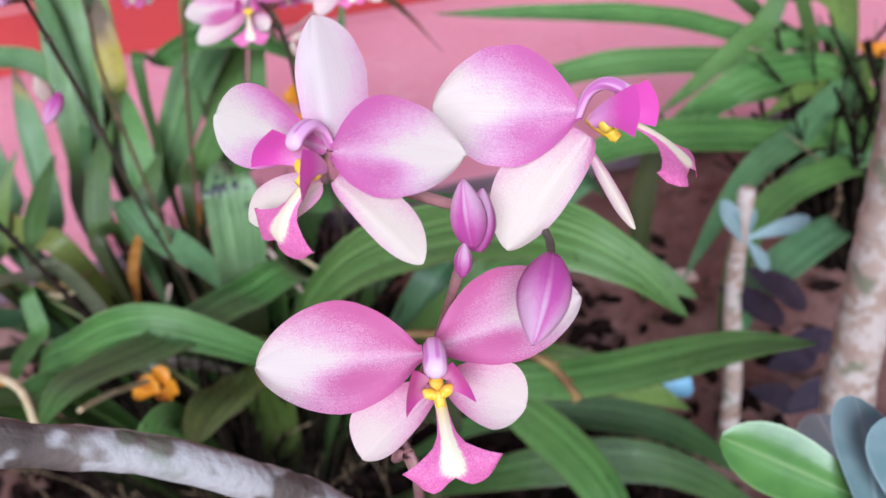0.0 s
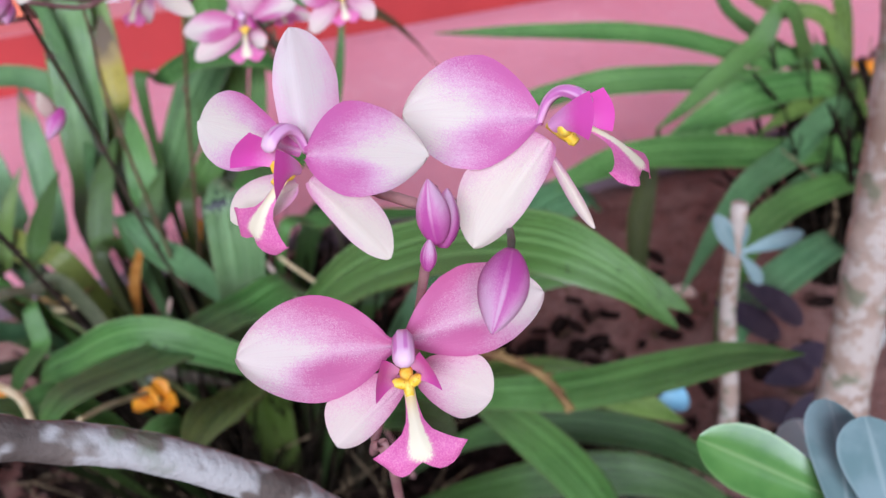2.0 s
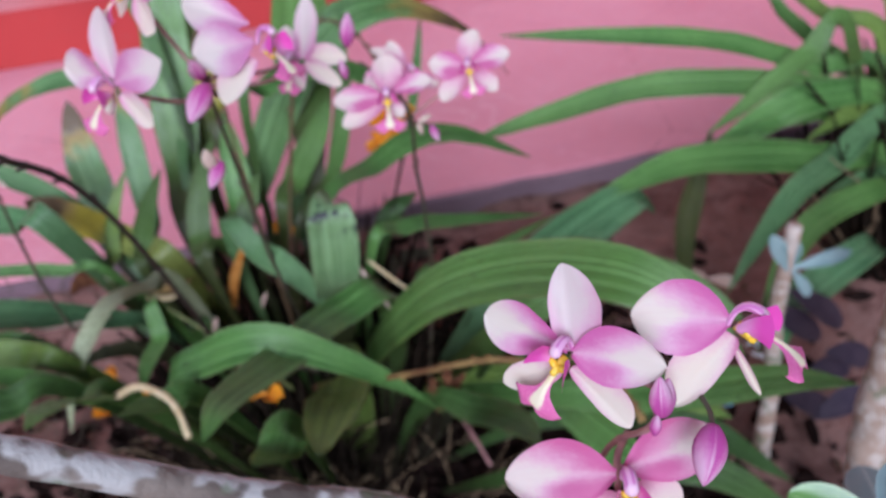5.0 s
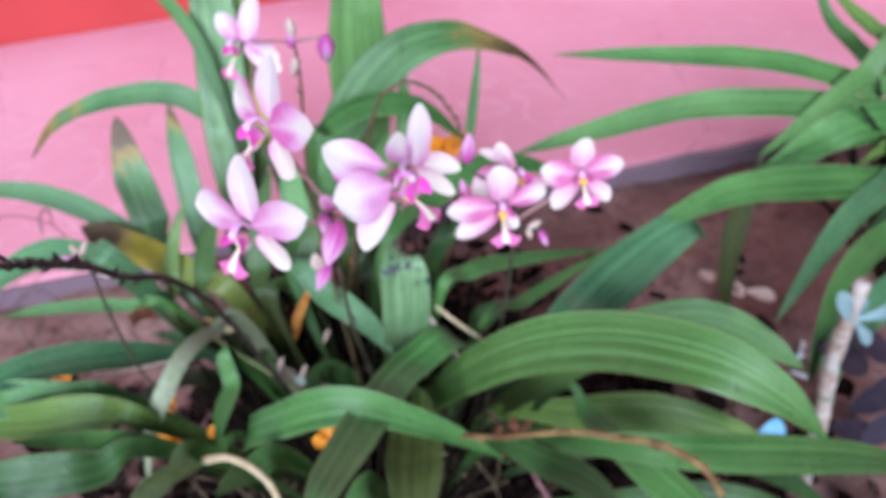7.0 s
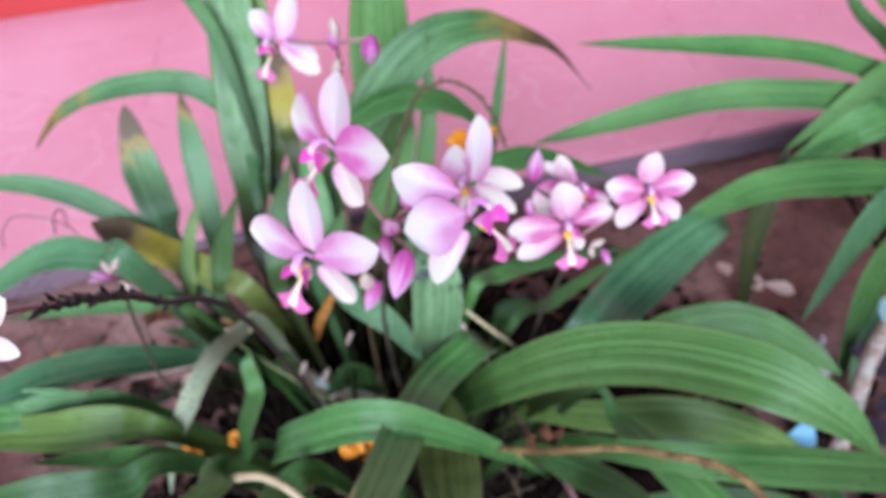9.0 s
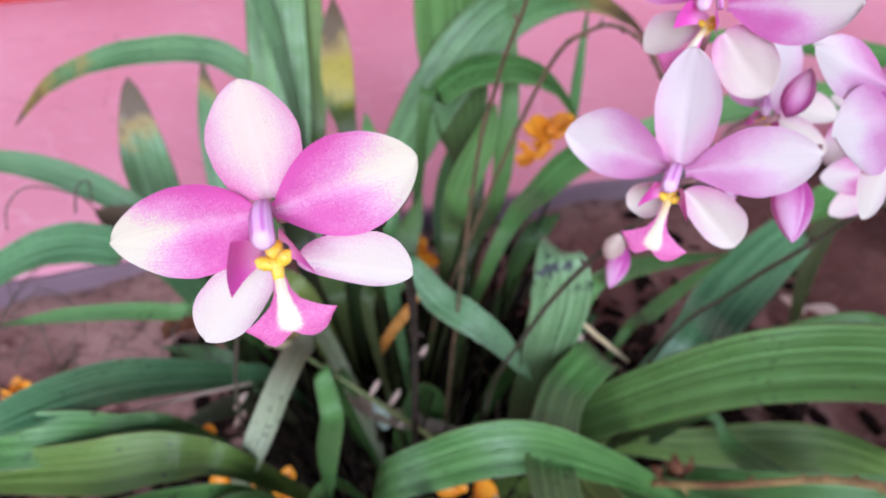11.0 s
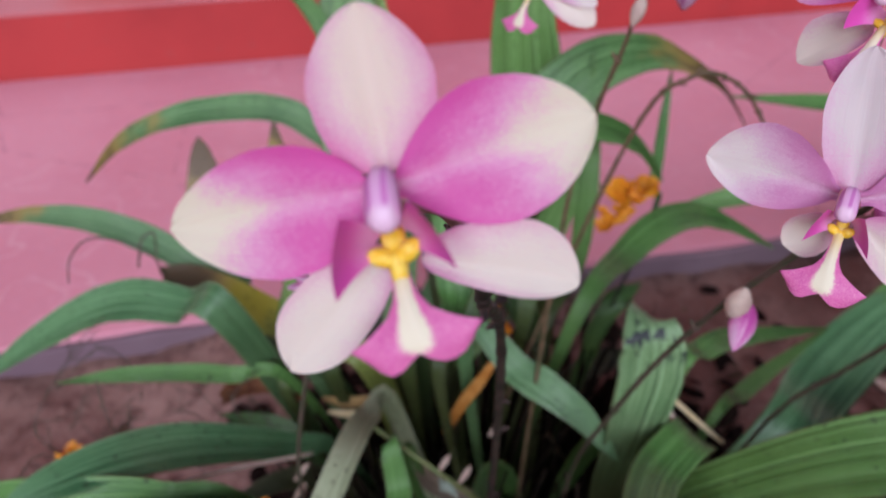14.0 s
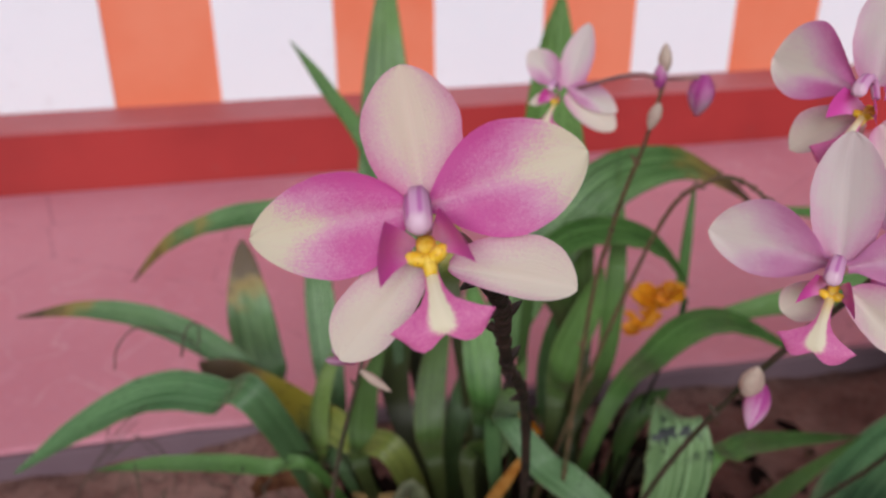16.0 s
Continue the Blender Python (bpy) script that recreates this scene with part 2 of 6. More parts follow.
DEEP, PALE, CREAM = (0.66, 0.095, 0.37), (0.77, 0.34, 0.55), (0.78, 0.71, 0.53)
PETAL = petal_material("petal_magenta_cream", DEEP, PALE, CREAM, 0.55, 0.8, 0.5, 0.4, 0.22, -0.1)
SEPAL_TOP = petal_material("sepal_blush", (0.68, 0.22, 0.42), (0.75, 0.47, 0.53), (0.79, 0.65, 0.53), 0.15, 1.05, 1.15, 0.0, 0.15, 0.7)
SEPAL_FLUSH = petal_material("sepal_flush", (0.66, 0.25, 0.46), (0.74, 0.49, 0.60), (0.72, 0.63, 0.61), 0.18, 0.6, 0.85, 0.0, 0.2, 0.6)
PETAL_BLUSH = petal_material("petal_blush", (0.60, 0.145, 0.39), (0.72, 0.41, 0.58), (0.75, 0.68, 0.60), 0.46, 1.0, 0.7, 0.55, 0.3, 0.25)
PETAL_PALE = petal_material("petal_pale", (0.60, 0.22, 0.43), (0.73, 0.47, 0.60), (0.77, 0.69, 0.64), 0.46, 0.75, 0.6, 0.35, 0.2, 0.3)
PETAL_ROSE = petal_material("petal_rose", (0.58, 0.13, 0.32), (0.71, 0.37, 0.52), (0.74, 0.63, 0.58), 0.50, 1.05, 0.75, 0.8, 0.3, 0.35)
SEPAL = petal_material("sepal_cream", (0.64, 0.23, 0.43), (0.75, 0.53, 0.57), (0.79, 0.71, 0.60), 0.17, 0.75, 0.7, 0.0, 0.15, 0.35)
SEPAL_ROSE = petal_material("sepal_rose", (0.60, 0.20, 0.36), (0.73, 0.46, 0.53), (0.74, 0.62, 0.56), 0.42, 0.6, 0.55, 0.0, 0.0, 0.5)
BUD = petal_material("bud_lilac", (0.55, 0.085, 0.36), (0.68, 0.25, 0.50), (0.75, 0.46, 0.62), 0.42, 1.3, 1.3, 0.0, -0.1, 0.9)


def plain(name, colour, other, scale=60, roughness=0.5, specular=0.4, bump=0.2, depth=0.0008, thin=0.0):
    n = Nodes(name, roughness, specular)
    pos = n.position()
    a, b = n.noise(pos, scale, 4), n.noise(pos, scale * 5, 3)
    col = n.mix(n.ramp(a, 0.32, 0.68), colour, other)
    col = n.mix(n.ramp(b, 0.5, 0.8, 0.0, 0.4), col, tuple(0.6 * c for c in colour))
    n.colour(col).bump(n.math("ADD", a, b), bump, depth)
    if thin:
        n.thin(col, thin)
    return n.mat


def column_material():
    n = Nodes("column_lilac", 0.45, 0.4)
    x, y, z = n.split(n.coord("Object"))
    wave = n.math("SINE", n.math("MULTIPLY", x, 75.0))
    col = n.mix(n.ramp(wave, -0.2, 0.9), (0.80, 0.42, 0.66), (0.64, 0.20, 0.50))
    col = n.mix(n.ramp(z, 0.39, 0.43), col, (0.84, 0.56, 0.70))
    return n.colour(col).thin(col, 0.15).mat


COLUMN = column_material()


def lobe_material():
    n = Nodes("lobe_purple", 0.45, 0.4)
    x, y, z = n.split(n.coord("Object"))
    along = n.math("MULTIPLY_ADD", n.math("SUBTRACT", n.noise(n.coord("Object"), 40, 3), 0.5), 0.08, z)
    col = n.mix(n.ramp(along, 0.12, 0.34), (0.78, 0.36, 0.64), (0.74, 0.09, 0.46))
    return n.colour(col).thin(col, 0.25).mat


LOBE = lobe_material()
def callus_material():
    n = Nodes("callus_yellow", 0.5, 0.4)
    pos = n.coord("Object")
    col = n.mix(n.ramp(n.noise(pos, 14, 3), 0.35, 0.65), (0.82, 0.50, 0.02), (0.87, 0.64, 0.10))
    dots = n.ramp(n.cells(pos, 34), 0.12, 0.2, 1.0, 0.0)
    col = n.mix(n.math("MULTIPLY", dots, n.ramp(n.noise(pos, 9, 1), 0.5, 0.6)), col, (0.35, 0.08, 0.02))
    return n.colour(col).mat


CALLUS = callus_material()
STEM = plain("stem_dark", (0.055, 0.06, 0.03), (0.10, 0.065, 0.05), 120, 0.6)
STEM_ROSE = plain("stem_rose", (0.30, 0.13, 0.14), (0.40, 0.22, 0.20), 120, 0.55)
STEM_BLACK = plain("stem_black", (0.016, 0.011, 0.009), (0.052, 0.029, 0.023), 120, 0.6)
STEM_OLIVE = plain("stem_olive", (0.10, 0.075, 0.035), (0.19, 0.11, 0.065), 120, 0.6)
STEM_GREEN = plain("stem_green", (0.10, 0.14, 0.04), (0.17, 0.17, 0.06), 120, 0.55)
DRY = plain("dry_brown", (0.055, 0.03, 0.02), (0.13, 0.075, 0.045), 90, 0.8, 0.2, 0.5)
RUST = plain("rust_brown", (0.10, 0.035, 0.018), (0.20, 0.085, 0.04), 90, 0.8, 0.2, 0.5)
GOLDEN = plain("golden_brown", (0.13, 0.06, 0.025), (0.30, 0.19, 0.07), 70, 0.7, 0.25, 0.5)
AMBER = plain("amber_sheath", (0.34, 0.13, 0.02), (0.50, 0.24, 0.06), 70, 0.6, 0.3, 0.4, thin=0.15)
GREY_GREEN = plain("grey_green_leaf", (0.20, 0.25, 0.20), (0.32, 0.36, 0.29), 80, 0.6, 0.3, 0.4)
STRAW = plain("dry_straw", (0.52, 0.40, 0.22), (0.66, 0.54, 0.34), 90, 0.7, 0.2, 0.4)
PAPERY = plain("papery_petal", (0.62, 0.45, 0.38), (0.70, 0.56, 0.46), 120, 0.7, 0.2, 0.4, thin=0.2)
ORANGE = plain("orange_petal", (0.72, 0.24, 0.012), (0.80, 0.36, 0.02), 150, 0.5, thin=0.2)
BLUE = plain("faded_blue_plastic", (0.16, 0.34, 0.46), (0.25, 0.44, 0.54), 60, 0.45)
WHITE_SCRAP = plain("white_scrap", (0.72, 0.72, 0.72), (0.55, 0.54, 0.52), 60, 0.6)


def fleshy_material(name, base, light, rib):
    n = Nodes(name, 0.3, 0.5)
    u, v, _ = n.split(n.coord("UV"))
    pos = n.position()
    mid = n.math("ABSOLUTE", n.math("MULTIPLY_ADD", v, 2.0, -1.0))
    col = n.mix(n.ramp(n.noise(pos, 45, 4), 0.35, 0.65), base, light)
    col = n.mix(n.ramp(n.math("MULTIPLY_ADD", n.noise(pos, 90, 2), 0.06, mid), 0.15, 0.05, 0.0, 0.75), col, rib)
    col = n.mix(n.ramp(mid, 0.86, 1.0, 0.0, 0.6), col, rib)
    n.colour(col).bump(n.noise(pos, 160, 3), 0.15, 0.0006)
    return n.thin(col, 0.15).mat


SHRUB_LEAF = fleshy_material("shrub_leaf", (0.065, 0.185, 0.038), (0.125, 0.28, 0.065), (0.24, 0.38, 0.14))
SHRUB_BLUE = fleshy_material("shrub_leaf_bluish", (0.18, 0.28, 0.28), (0.27, 0.37, 0.38), (0.36, 0.46, 0.46))
DARK_LEAF = plain("leaf_dark_purple", (0.03, 0.02, 0.035), (0.05, 0.035, 0.05), 60, 0.45)


def lip_material():
    n = Nodes("lip_pink", 0.5, 0.35)
    u, v, _ = n.split(n.coord("UV"))
    pos = n.coord("Object")
    grain = n.noise(pos, 60, 4, 0.7)
    centre = n.math("ABSOLUTE", n.math("SUBTRACT", v, 0.5))
    band = n.math("MULTIPLY_ADD", n.math("SUBTRACT", grain, 0.5), 0.22, centre)
    col = n.mix(n.ramp(n.math("MULTIPLY_ADD", u, -0.42, 0.46), 0.0, 0.4), (0.0, 0.0, 0.0), (1, 1, 1))
    width = n.math("MULTIPLY_ADD", u, -0.62, 0.62)
    mask = n.ramp(n.math("SUBTRACT", width, band), -0.03, 0.06)
    pink = n.mix(n.ramp(grain, 0.35, 0.7), (0.69, 0.115, 0.37), (0.79, 0.26, 0.47))
    cream = n.mix(n.ramp(u, 0.0, 0.45), (0.84, 0.66, 0.22), (0.87, 0.79, 0.58))
    col = n.mix(mask, pink, cream)
    n.colour(col).bump(grain, 0.2, 0.0004)
    return n.thin(col, 0.2).mat


LIP = lip_material()


def soil_material():
    n = Nodes("red_soil", 0.95, 0.1)
    pos = n.position()
    a, b, c = n.noise(pos, 6, 5), n.noise(pos, 45, 5, 0.7), n.noise(pos, 260, 3, 0.7)
    col = n.mix(n.ramp(a, 0.35, 0.65), (0.165, 0.075, 0.062), (0.29, 0.165, 0.14))
    col = n.mix(n.ramp(b, 0.45, 0.72), col, (0.11, 0.05, 0.042))
    col = n.mix(n.ramp(c, 0.55, 0.75, 0.0, 0.6), col, (0.46, 0.34, 0.31))
    n.colour(col).bump(n.math("ADD", b, n.math("MULTIPLY", c, 0.6)), 0.9, 0.006)
    return n.mat


def floor_material():
    n = Nodes("pink_floor_paint", 0.62, 0.35)
    pos = n.position()
    a, b, c = n.noise(pos, 2.2, 5), n.noise(pos, 24, 5, 0.65), n.noise(pos, 150, 4, 0.7)
    col = n.mix(n.ramp(a, 0.3, 0.7), (0.60, 0.218, 0.28), (0.67, 0.285, 0.35))
    col = n.mix(n.ramp(b, 0.5, 0.72, 0.0, 0.55), col, (0.72, 0.335, 0.41))
    col = n.mix(n.ramp(c, 0.55, 0.8, 0.0, 0.5), col, (0.46, 0.13, 0.17))
    swirl = n.noise(pos, 7.5, 1.5)
    line = n.math("MULTIPLY", n.ramp(n.math("ABSOLUTE", n.math("SUBTRACT", swirl, 0.5)), 0.004, 0.014, 1.0, 0.0), n.ramp(n.noise(pos, 3.7, 2), 0.5, 0.6))
    col = n.mix(n.math("MULTIPLY", line, n.ramp(c, 0.35, 0.6, 0.05, 0.35)), col, (0.78, 0.55, 0.6))
    crack = n.ramp(n.cells(pos, 1.3, "DISTANCE_TO_EDGE"), 0.0012, 0.003, 0.5, 0.0)
    col = n.mix(n.math("MULTIPLY", crack, n.ramp(b, 0.4, 0.6)), col, (0.2, 0.06, 0.08))
    n.colour(col).rough(n.ramp(b, 0.3, 0.7, 0.5, 0.75)).bump(n.math("ADD", n.math("MULTIPLY", b, 0.8), c), 0.35, 0.002)
    return n.mat


def paint(name, colour, other, dirt=(0.2, 0.1, 0.09), roughness=0.6):
    n = Nodes(name, roughness, 0.35)
    pos = n.position()
    a, b, c = n.noise(pos, 3, 4), n.noise(pos, 30, 5, 0.65), n.noise(pos, 200, 3)
    col = n.mix(n.ramp(a, 0.3, 0.7), colour, other)
    col = n.mix(n.ramp(b, 0.58, 0.8, 0.0, 0.3), col, dirt)
    n.colour(col).bump(n.math("ADD", b, n.math("MULTIPLY", c, 0.5)), 0.25, 0.0015)
    return n.mat


SOIL, FLOOR = soil_material(), floor_material()
RED = paint("red_wall_paint", (0.43, 0.038, 0.036), (0.34, 0.028, 0.028))
LEDGE = paint("light_red_ledge", (0.52, 0.16, 0.17), (0.46, 0.11, 0.12))
ORANGE_WALL = paint("orange_wall_paint", (0.80, 0.20, 0.10), (0.84, 0.26, 0.15), (0.7, 0.2, 0.12))
WHITE_WALL = paint("white_wall_paint", (0.86, 0.88, 0.94), (0.88, 0.90, 0.95), (0.66, 0.62, 0.64))
CEMENT = paint("purplish_cement", (0.145, 0.088, 0.11), (0.215, 0.145, 0.17), (0.08, 0.045, 0.055), 0.85)


def bark_material(name, dark, mid, pale, patch=60, fine=4):
    n = Nodes(name, 0.85, 0.2)
    pos = n.position()
    a, b, c = n.noise(pos, 22, 4), n.noise(pos, 70, 5, 0.7), n.noise(pos, 240, 3)
    col = n.mix(n.ramp(a, 0.35, 0.62), dark, mid)
    col = n.mix(n.ramp(n.math("MULTIPLY_ADD", c, 0.06, n.noise(pos, patch, fine, 0.6)), 0.50, 0.57), col, pale)
    col = n.mix(n.ramp(b, 0.55, 0.75, 0.0, 0.45), col, dark)
    col = n.mix(n.ramp(n.noise(pos, 36, 3), 0.56, 0.66, 0.0, 0.7), col, (0.13, 0.16, 0.09))
    n.colour(col).bump(n.math("ADD", n.math("MULTIPLY", b, 0.8), c), 0.6, 0.002)
    return n.mat


BARK = bark_material("lichened_bark", (0.10, 0.078, 0.068), (0.215, 0.175, 0.15), (0.43, 0.41, 0.40), 48, 2)
BARK_TAN = bark_material("tan_bark", (0.30, 0.20, 0.15), (0.42, 0.31, 0.25), (0.50, 0.42, 0.37))


# ---- ground, floor and wall ----
def spread(lo, hi, step, far):
    """Coordinates, close together between lo and hi and wider and wider apart out to far."""
    out = list(np.arange(lo, hi, step))
    d = step
    while out[-1] < far:
        d *= 1.5
        out.append(out[-1] + d)
    d = step
    while out[0] > -far:
        d *= 1.5
        out.insert(0, out[0] - d)
    return out


bm = bmesh.new()
xs, ys = spread(-0.9, 1.3, 0.016, 300), spread(-0.7, 0.56, 0.016, 300)
grid = []
for y in ys:
    row = []
    for x in xs:
        near = max(0.0, 1 - max(abs(x - 0.2), abs(y)) / 6)
        z = 0.03 * noise.noise((x * 3, y * 3, 0)) + 0.014 * noise.noise((x * 14, y * 14, 4)) + 0.006 * noise.noise((x * 45, y * 45, 7))
        rise = 0.062 * min(max((y + 0.05) / 0.55, 0), 1) if y < 0.7 else -0.08
        row.append(bm.verts.new((x, y, 0.03 + z * near + rise)))
    grid.append(row)
for a, b in zip(grid, grid[1:]):
    for i in range(len(xs) - 1):
        bm.faces.new((a[i], a[i + 1], b[i + 1], b[i]))
tagged(part("ground", bm, SOIL), "bare reddish-brown garden soil, lumpy and littered", "soil", kind="structure")

FLOOR_Z, CURB_Y, FACE_Y, LEDGE_Z, WALL_Y = 0.12, 0.54, 1.462, 0.258, 1.612
bm = bmesh.new()
box(bm, (-7, CURB_Y, -0.1), (7, FACE_Y, FLOOR_Z), 0.006)
tagged(part("floor", bm, FLOOR, smooth=False), "pink painted cement floor with faint chalk lines", "floor", kind="structure")
bm = bmesh.new()
box(bm, (-7, CURB_Y - 0.014, -0.1), (7, CURB_Y - 0.002, FLOOR_Z - 0.003), 0.004)
bmesh.ops.subdivide_edges(bm, edges=[e for e in bm.edges if e.calc_length() > 5], cuts=240)
for q in bm.verts:
    q.co.y += 0.006 * noise.noise((q.co.x * 9, q.co.z * 9, 2))
    q.co.z += 0.004 * noise.noise((q.co.x * 12, 5, 2))
tagged(part("kerb", bm, CEMENT, smooth=False), "rough purplish-grey cement edge of the floor", "kerb", kind="structure")
bm = bmesh.new()
box(bm, (-7, FACE_Y, -0.1), (7, WALL_Y, LEDGE_Z - 0.006), 0.004)
plinth = tagged(part("trim", bm, RED, smooth=False), "dark red painted plinth along the wall's foot", "plinth", kind="structure")
bm = bmesh.new()
box(bm, (-7, FACE_Y - 0.003, LEDGE_Z - 0.006), (7, WALL_Y, LEDGE_Z), 0.002)
part("ledge_top", bm, LEDGE, plinth, "lighter pinkish red top", smooth=False)
bm = bmesh.new()
box(bm, (-7, WALL_Y, -0.1), (7, WALL_Y + 0.2, 3.2))
wall = tagged(part("wall_north", bm, ORANGE_WALL, smooth=False), "wall painted in upright orange and white stripes", "wall", kind="structure")
bm = bmesh.new()
box(bm, (-0.135, -0.004, 0), (0.135, 0, 2.94), 0.0015)
stripe = part("white_stripe", bm, WHITE_WALL, wall, m=Matrix.Translation((-0.546, WALL_Y, LEDGE_Z + 0.001)), smooth=False)
for k in range(-12, 13):
    if k:
        place("white_stripe", stripe.data, wall, m=Matrix.Translation((-0.546 + 0.507 * k, WALL_Y, LEDGE_Z + 0.001)))



# ---- orchid leaves ----
def leaf(parent, points, width, material=None, face=(-0.05, -0.5, 0.85), fold=0.16, base=0.3, crest=0.42, n=30, label="", neck=1.8, tail=0.8):
    """A pleated strap leaf along a smooth line; face: where its upper side looks."""
    line, across = curve(points, n), 16
    bm = bmesh.new()
    uv = bm.loops.layers.uv.new("UVMap")
    rows, up = [], Vector(face).normalized()
    seed = sum(points[0]) * 37 + width * 91
    for i, c in enumerate(line):
        u = i / n
        t = (line[min(i + 1, n)] - line[max(i - 1, 0)]).normalized()
        side = t.cross(up)
        if side.length < 0.25:
            side = t.cross(up + Vector((0.35, 0, 0)))
        side.normalize()
        if rows and side.dot(last) < 0:
            side = -side
        if rows:
            side = (side + 1.5 * last).normalized()
        last, normal = side.copy(), side.cross(t).normalized()
        if normal.dot(up) < 0:
            normal = -normal
        if u < crest:
            w = base + (1 - base) * math.sin(math.pi / 2 * u / crest) ** (neck if base < 0.3 else 1)
        else:
            w = max(math.cos(math.pi / 2 * (u - crest) / (1 - crest)), 0.0) ** tail
        w = max(w * width / 2, 0.0006) * (1 + 0.06 * noise.noise((u * 5, seed, 1)))
        row = []
        for j in range(across + 1):
            v = 2 * j / across - 1
            lift = fold * w * abs(v) ** 1.3 + (0.075 * w + 0.0003) * (1 if j % 2 else -1) * (1 - 0.4 * abs(v)) + 0.05 * w * noise.noise((u * 9, v * 1.5, seed)) + 0.16 * w * abs(v) ** 3 * noise.noise((u * 15, v * 0.8, seed + 5))
            row.append(bm.verts.new(c + side * (w * v) + normal * (lift - fold * w * 0.5)))
        rows.append(row)
    for i in range(n):
        for j in range(across):
            f = bm.faces.new((rows[i][j], rows[i][j + 1], rows[i + 1][j + 1], rows[i + 1][j]))
            for loop, (a, b) in zip(f.loops, ((i, j), (i, j + 1), (i + 1, j + 1), (i + 1, j))):
                # on upright leaves the painted foot shade reaches further up
                loop[uv].uv = ((a / n) ** (1.5 if neck > 2 else 0.85), b / across)
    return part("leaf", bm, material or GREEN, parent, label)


# the large clump
clump = thing("orchid_plant", (0.130, 0.100, 0.050), "clump of long pleated green orchid leaves in bare soil", "orchid")
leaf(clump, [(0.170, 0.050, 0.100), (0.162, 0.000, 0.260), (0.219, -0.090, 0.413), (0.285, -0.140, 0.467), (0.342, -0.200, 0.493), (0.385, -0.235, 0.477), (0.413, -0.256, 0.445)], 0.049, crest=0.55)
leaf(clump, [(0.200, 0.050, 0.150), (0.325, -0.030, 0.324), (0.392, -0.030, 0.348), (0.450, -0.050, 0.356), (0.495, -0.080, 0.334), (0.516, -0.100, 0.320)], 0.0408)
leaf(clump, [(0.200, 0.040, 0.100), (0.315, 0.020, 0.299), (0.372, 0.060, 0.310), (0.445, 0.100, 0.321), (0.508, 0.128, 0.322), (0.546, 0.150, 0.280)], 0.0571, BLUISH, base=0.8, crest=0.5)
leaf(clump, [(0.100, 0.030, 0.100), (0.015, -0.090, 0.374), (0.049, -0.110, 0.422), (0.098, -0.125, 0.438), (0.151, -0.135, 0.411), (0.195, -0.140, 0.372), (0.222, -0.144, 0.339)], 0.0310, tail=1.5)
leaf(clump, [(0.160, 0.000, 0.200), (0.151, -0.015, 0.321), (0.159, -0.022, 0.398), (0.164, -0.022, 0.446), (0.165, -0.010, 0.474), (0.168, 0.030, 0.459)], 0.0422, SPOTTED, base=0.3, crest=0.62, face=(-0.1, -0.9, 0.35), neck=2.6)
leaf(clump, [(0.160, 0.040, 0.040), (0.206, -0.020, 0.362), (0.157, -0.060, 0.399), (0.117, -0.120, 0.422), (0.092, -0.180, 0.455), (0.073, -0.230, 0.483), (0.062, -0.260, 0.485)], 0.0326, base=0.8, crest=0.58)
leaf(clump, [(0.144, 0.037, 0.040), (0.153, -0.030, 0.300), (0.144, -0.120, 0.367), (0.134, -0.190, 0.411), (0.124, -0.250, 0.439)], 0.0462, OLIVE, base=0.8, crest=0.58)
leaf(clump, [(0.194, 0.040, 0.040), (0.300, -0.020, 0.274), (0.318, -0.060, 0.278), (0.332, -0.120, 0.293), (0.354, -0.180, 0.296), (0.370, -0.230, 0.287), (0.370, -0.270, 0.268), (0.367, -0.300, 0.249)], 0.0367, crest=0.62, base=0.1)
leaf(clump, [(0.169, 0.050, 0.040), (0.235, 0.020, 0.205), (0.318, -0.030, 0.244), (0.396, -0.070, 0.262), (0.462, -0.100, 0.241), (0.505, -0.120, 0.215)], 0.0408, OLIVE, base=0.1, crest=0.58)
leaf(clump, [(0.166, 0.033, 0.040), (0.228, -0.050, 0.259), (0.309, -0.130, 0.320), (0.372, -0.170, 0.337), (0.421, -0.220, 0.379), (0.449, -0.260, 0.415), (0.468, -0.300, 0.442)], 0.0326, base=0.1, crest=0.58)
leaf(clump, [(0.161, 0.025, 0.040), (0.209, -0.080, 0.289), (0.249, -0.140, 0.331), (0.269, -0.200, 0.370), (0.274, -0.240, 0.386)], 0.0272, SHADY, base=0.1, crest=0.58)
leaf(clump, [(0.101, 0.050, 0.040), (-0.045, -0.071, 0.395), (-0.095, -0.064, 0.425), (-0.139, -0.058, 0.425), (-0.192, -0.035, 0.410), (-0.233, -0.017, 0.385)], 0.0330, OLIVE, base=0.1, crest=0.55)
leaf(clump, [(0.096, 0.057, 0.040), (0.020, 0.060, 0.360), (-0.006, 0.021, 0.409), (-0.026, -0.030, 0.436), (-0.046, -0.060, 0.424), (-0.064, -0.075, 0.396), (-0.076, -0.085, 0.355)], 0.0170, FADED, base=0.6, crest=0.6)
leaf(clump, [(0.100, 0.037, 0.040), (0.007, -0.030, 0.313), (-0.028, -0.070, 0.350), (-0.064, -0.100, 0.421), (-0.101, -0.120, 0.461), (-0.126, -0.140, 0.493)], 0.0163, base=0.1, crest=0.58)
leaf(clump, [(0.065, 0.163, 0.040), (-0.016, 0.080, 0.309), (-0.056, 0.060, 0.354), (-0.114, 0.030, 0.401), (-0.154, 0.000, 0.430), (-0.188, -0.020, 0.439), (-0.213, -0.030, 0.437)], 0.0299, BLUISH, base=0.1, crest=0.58)
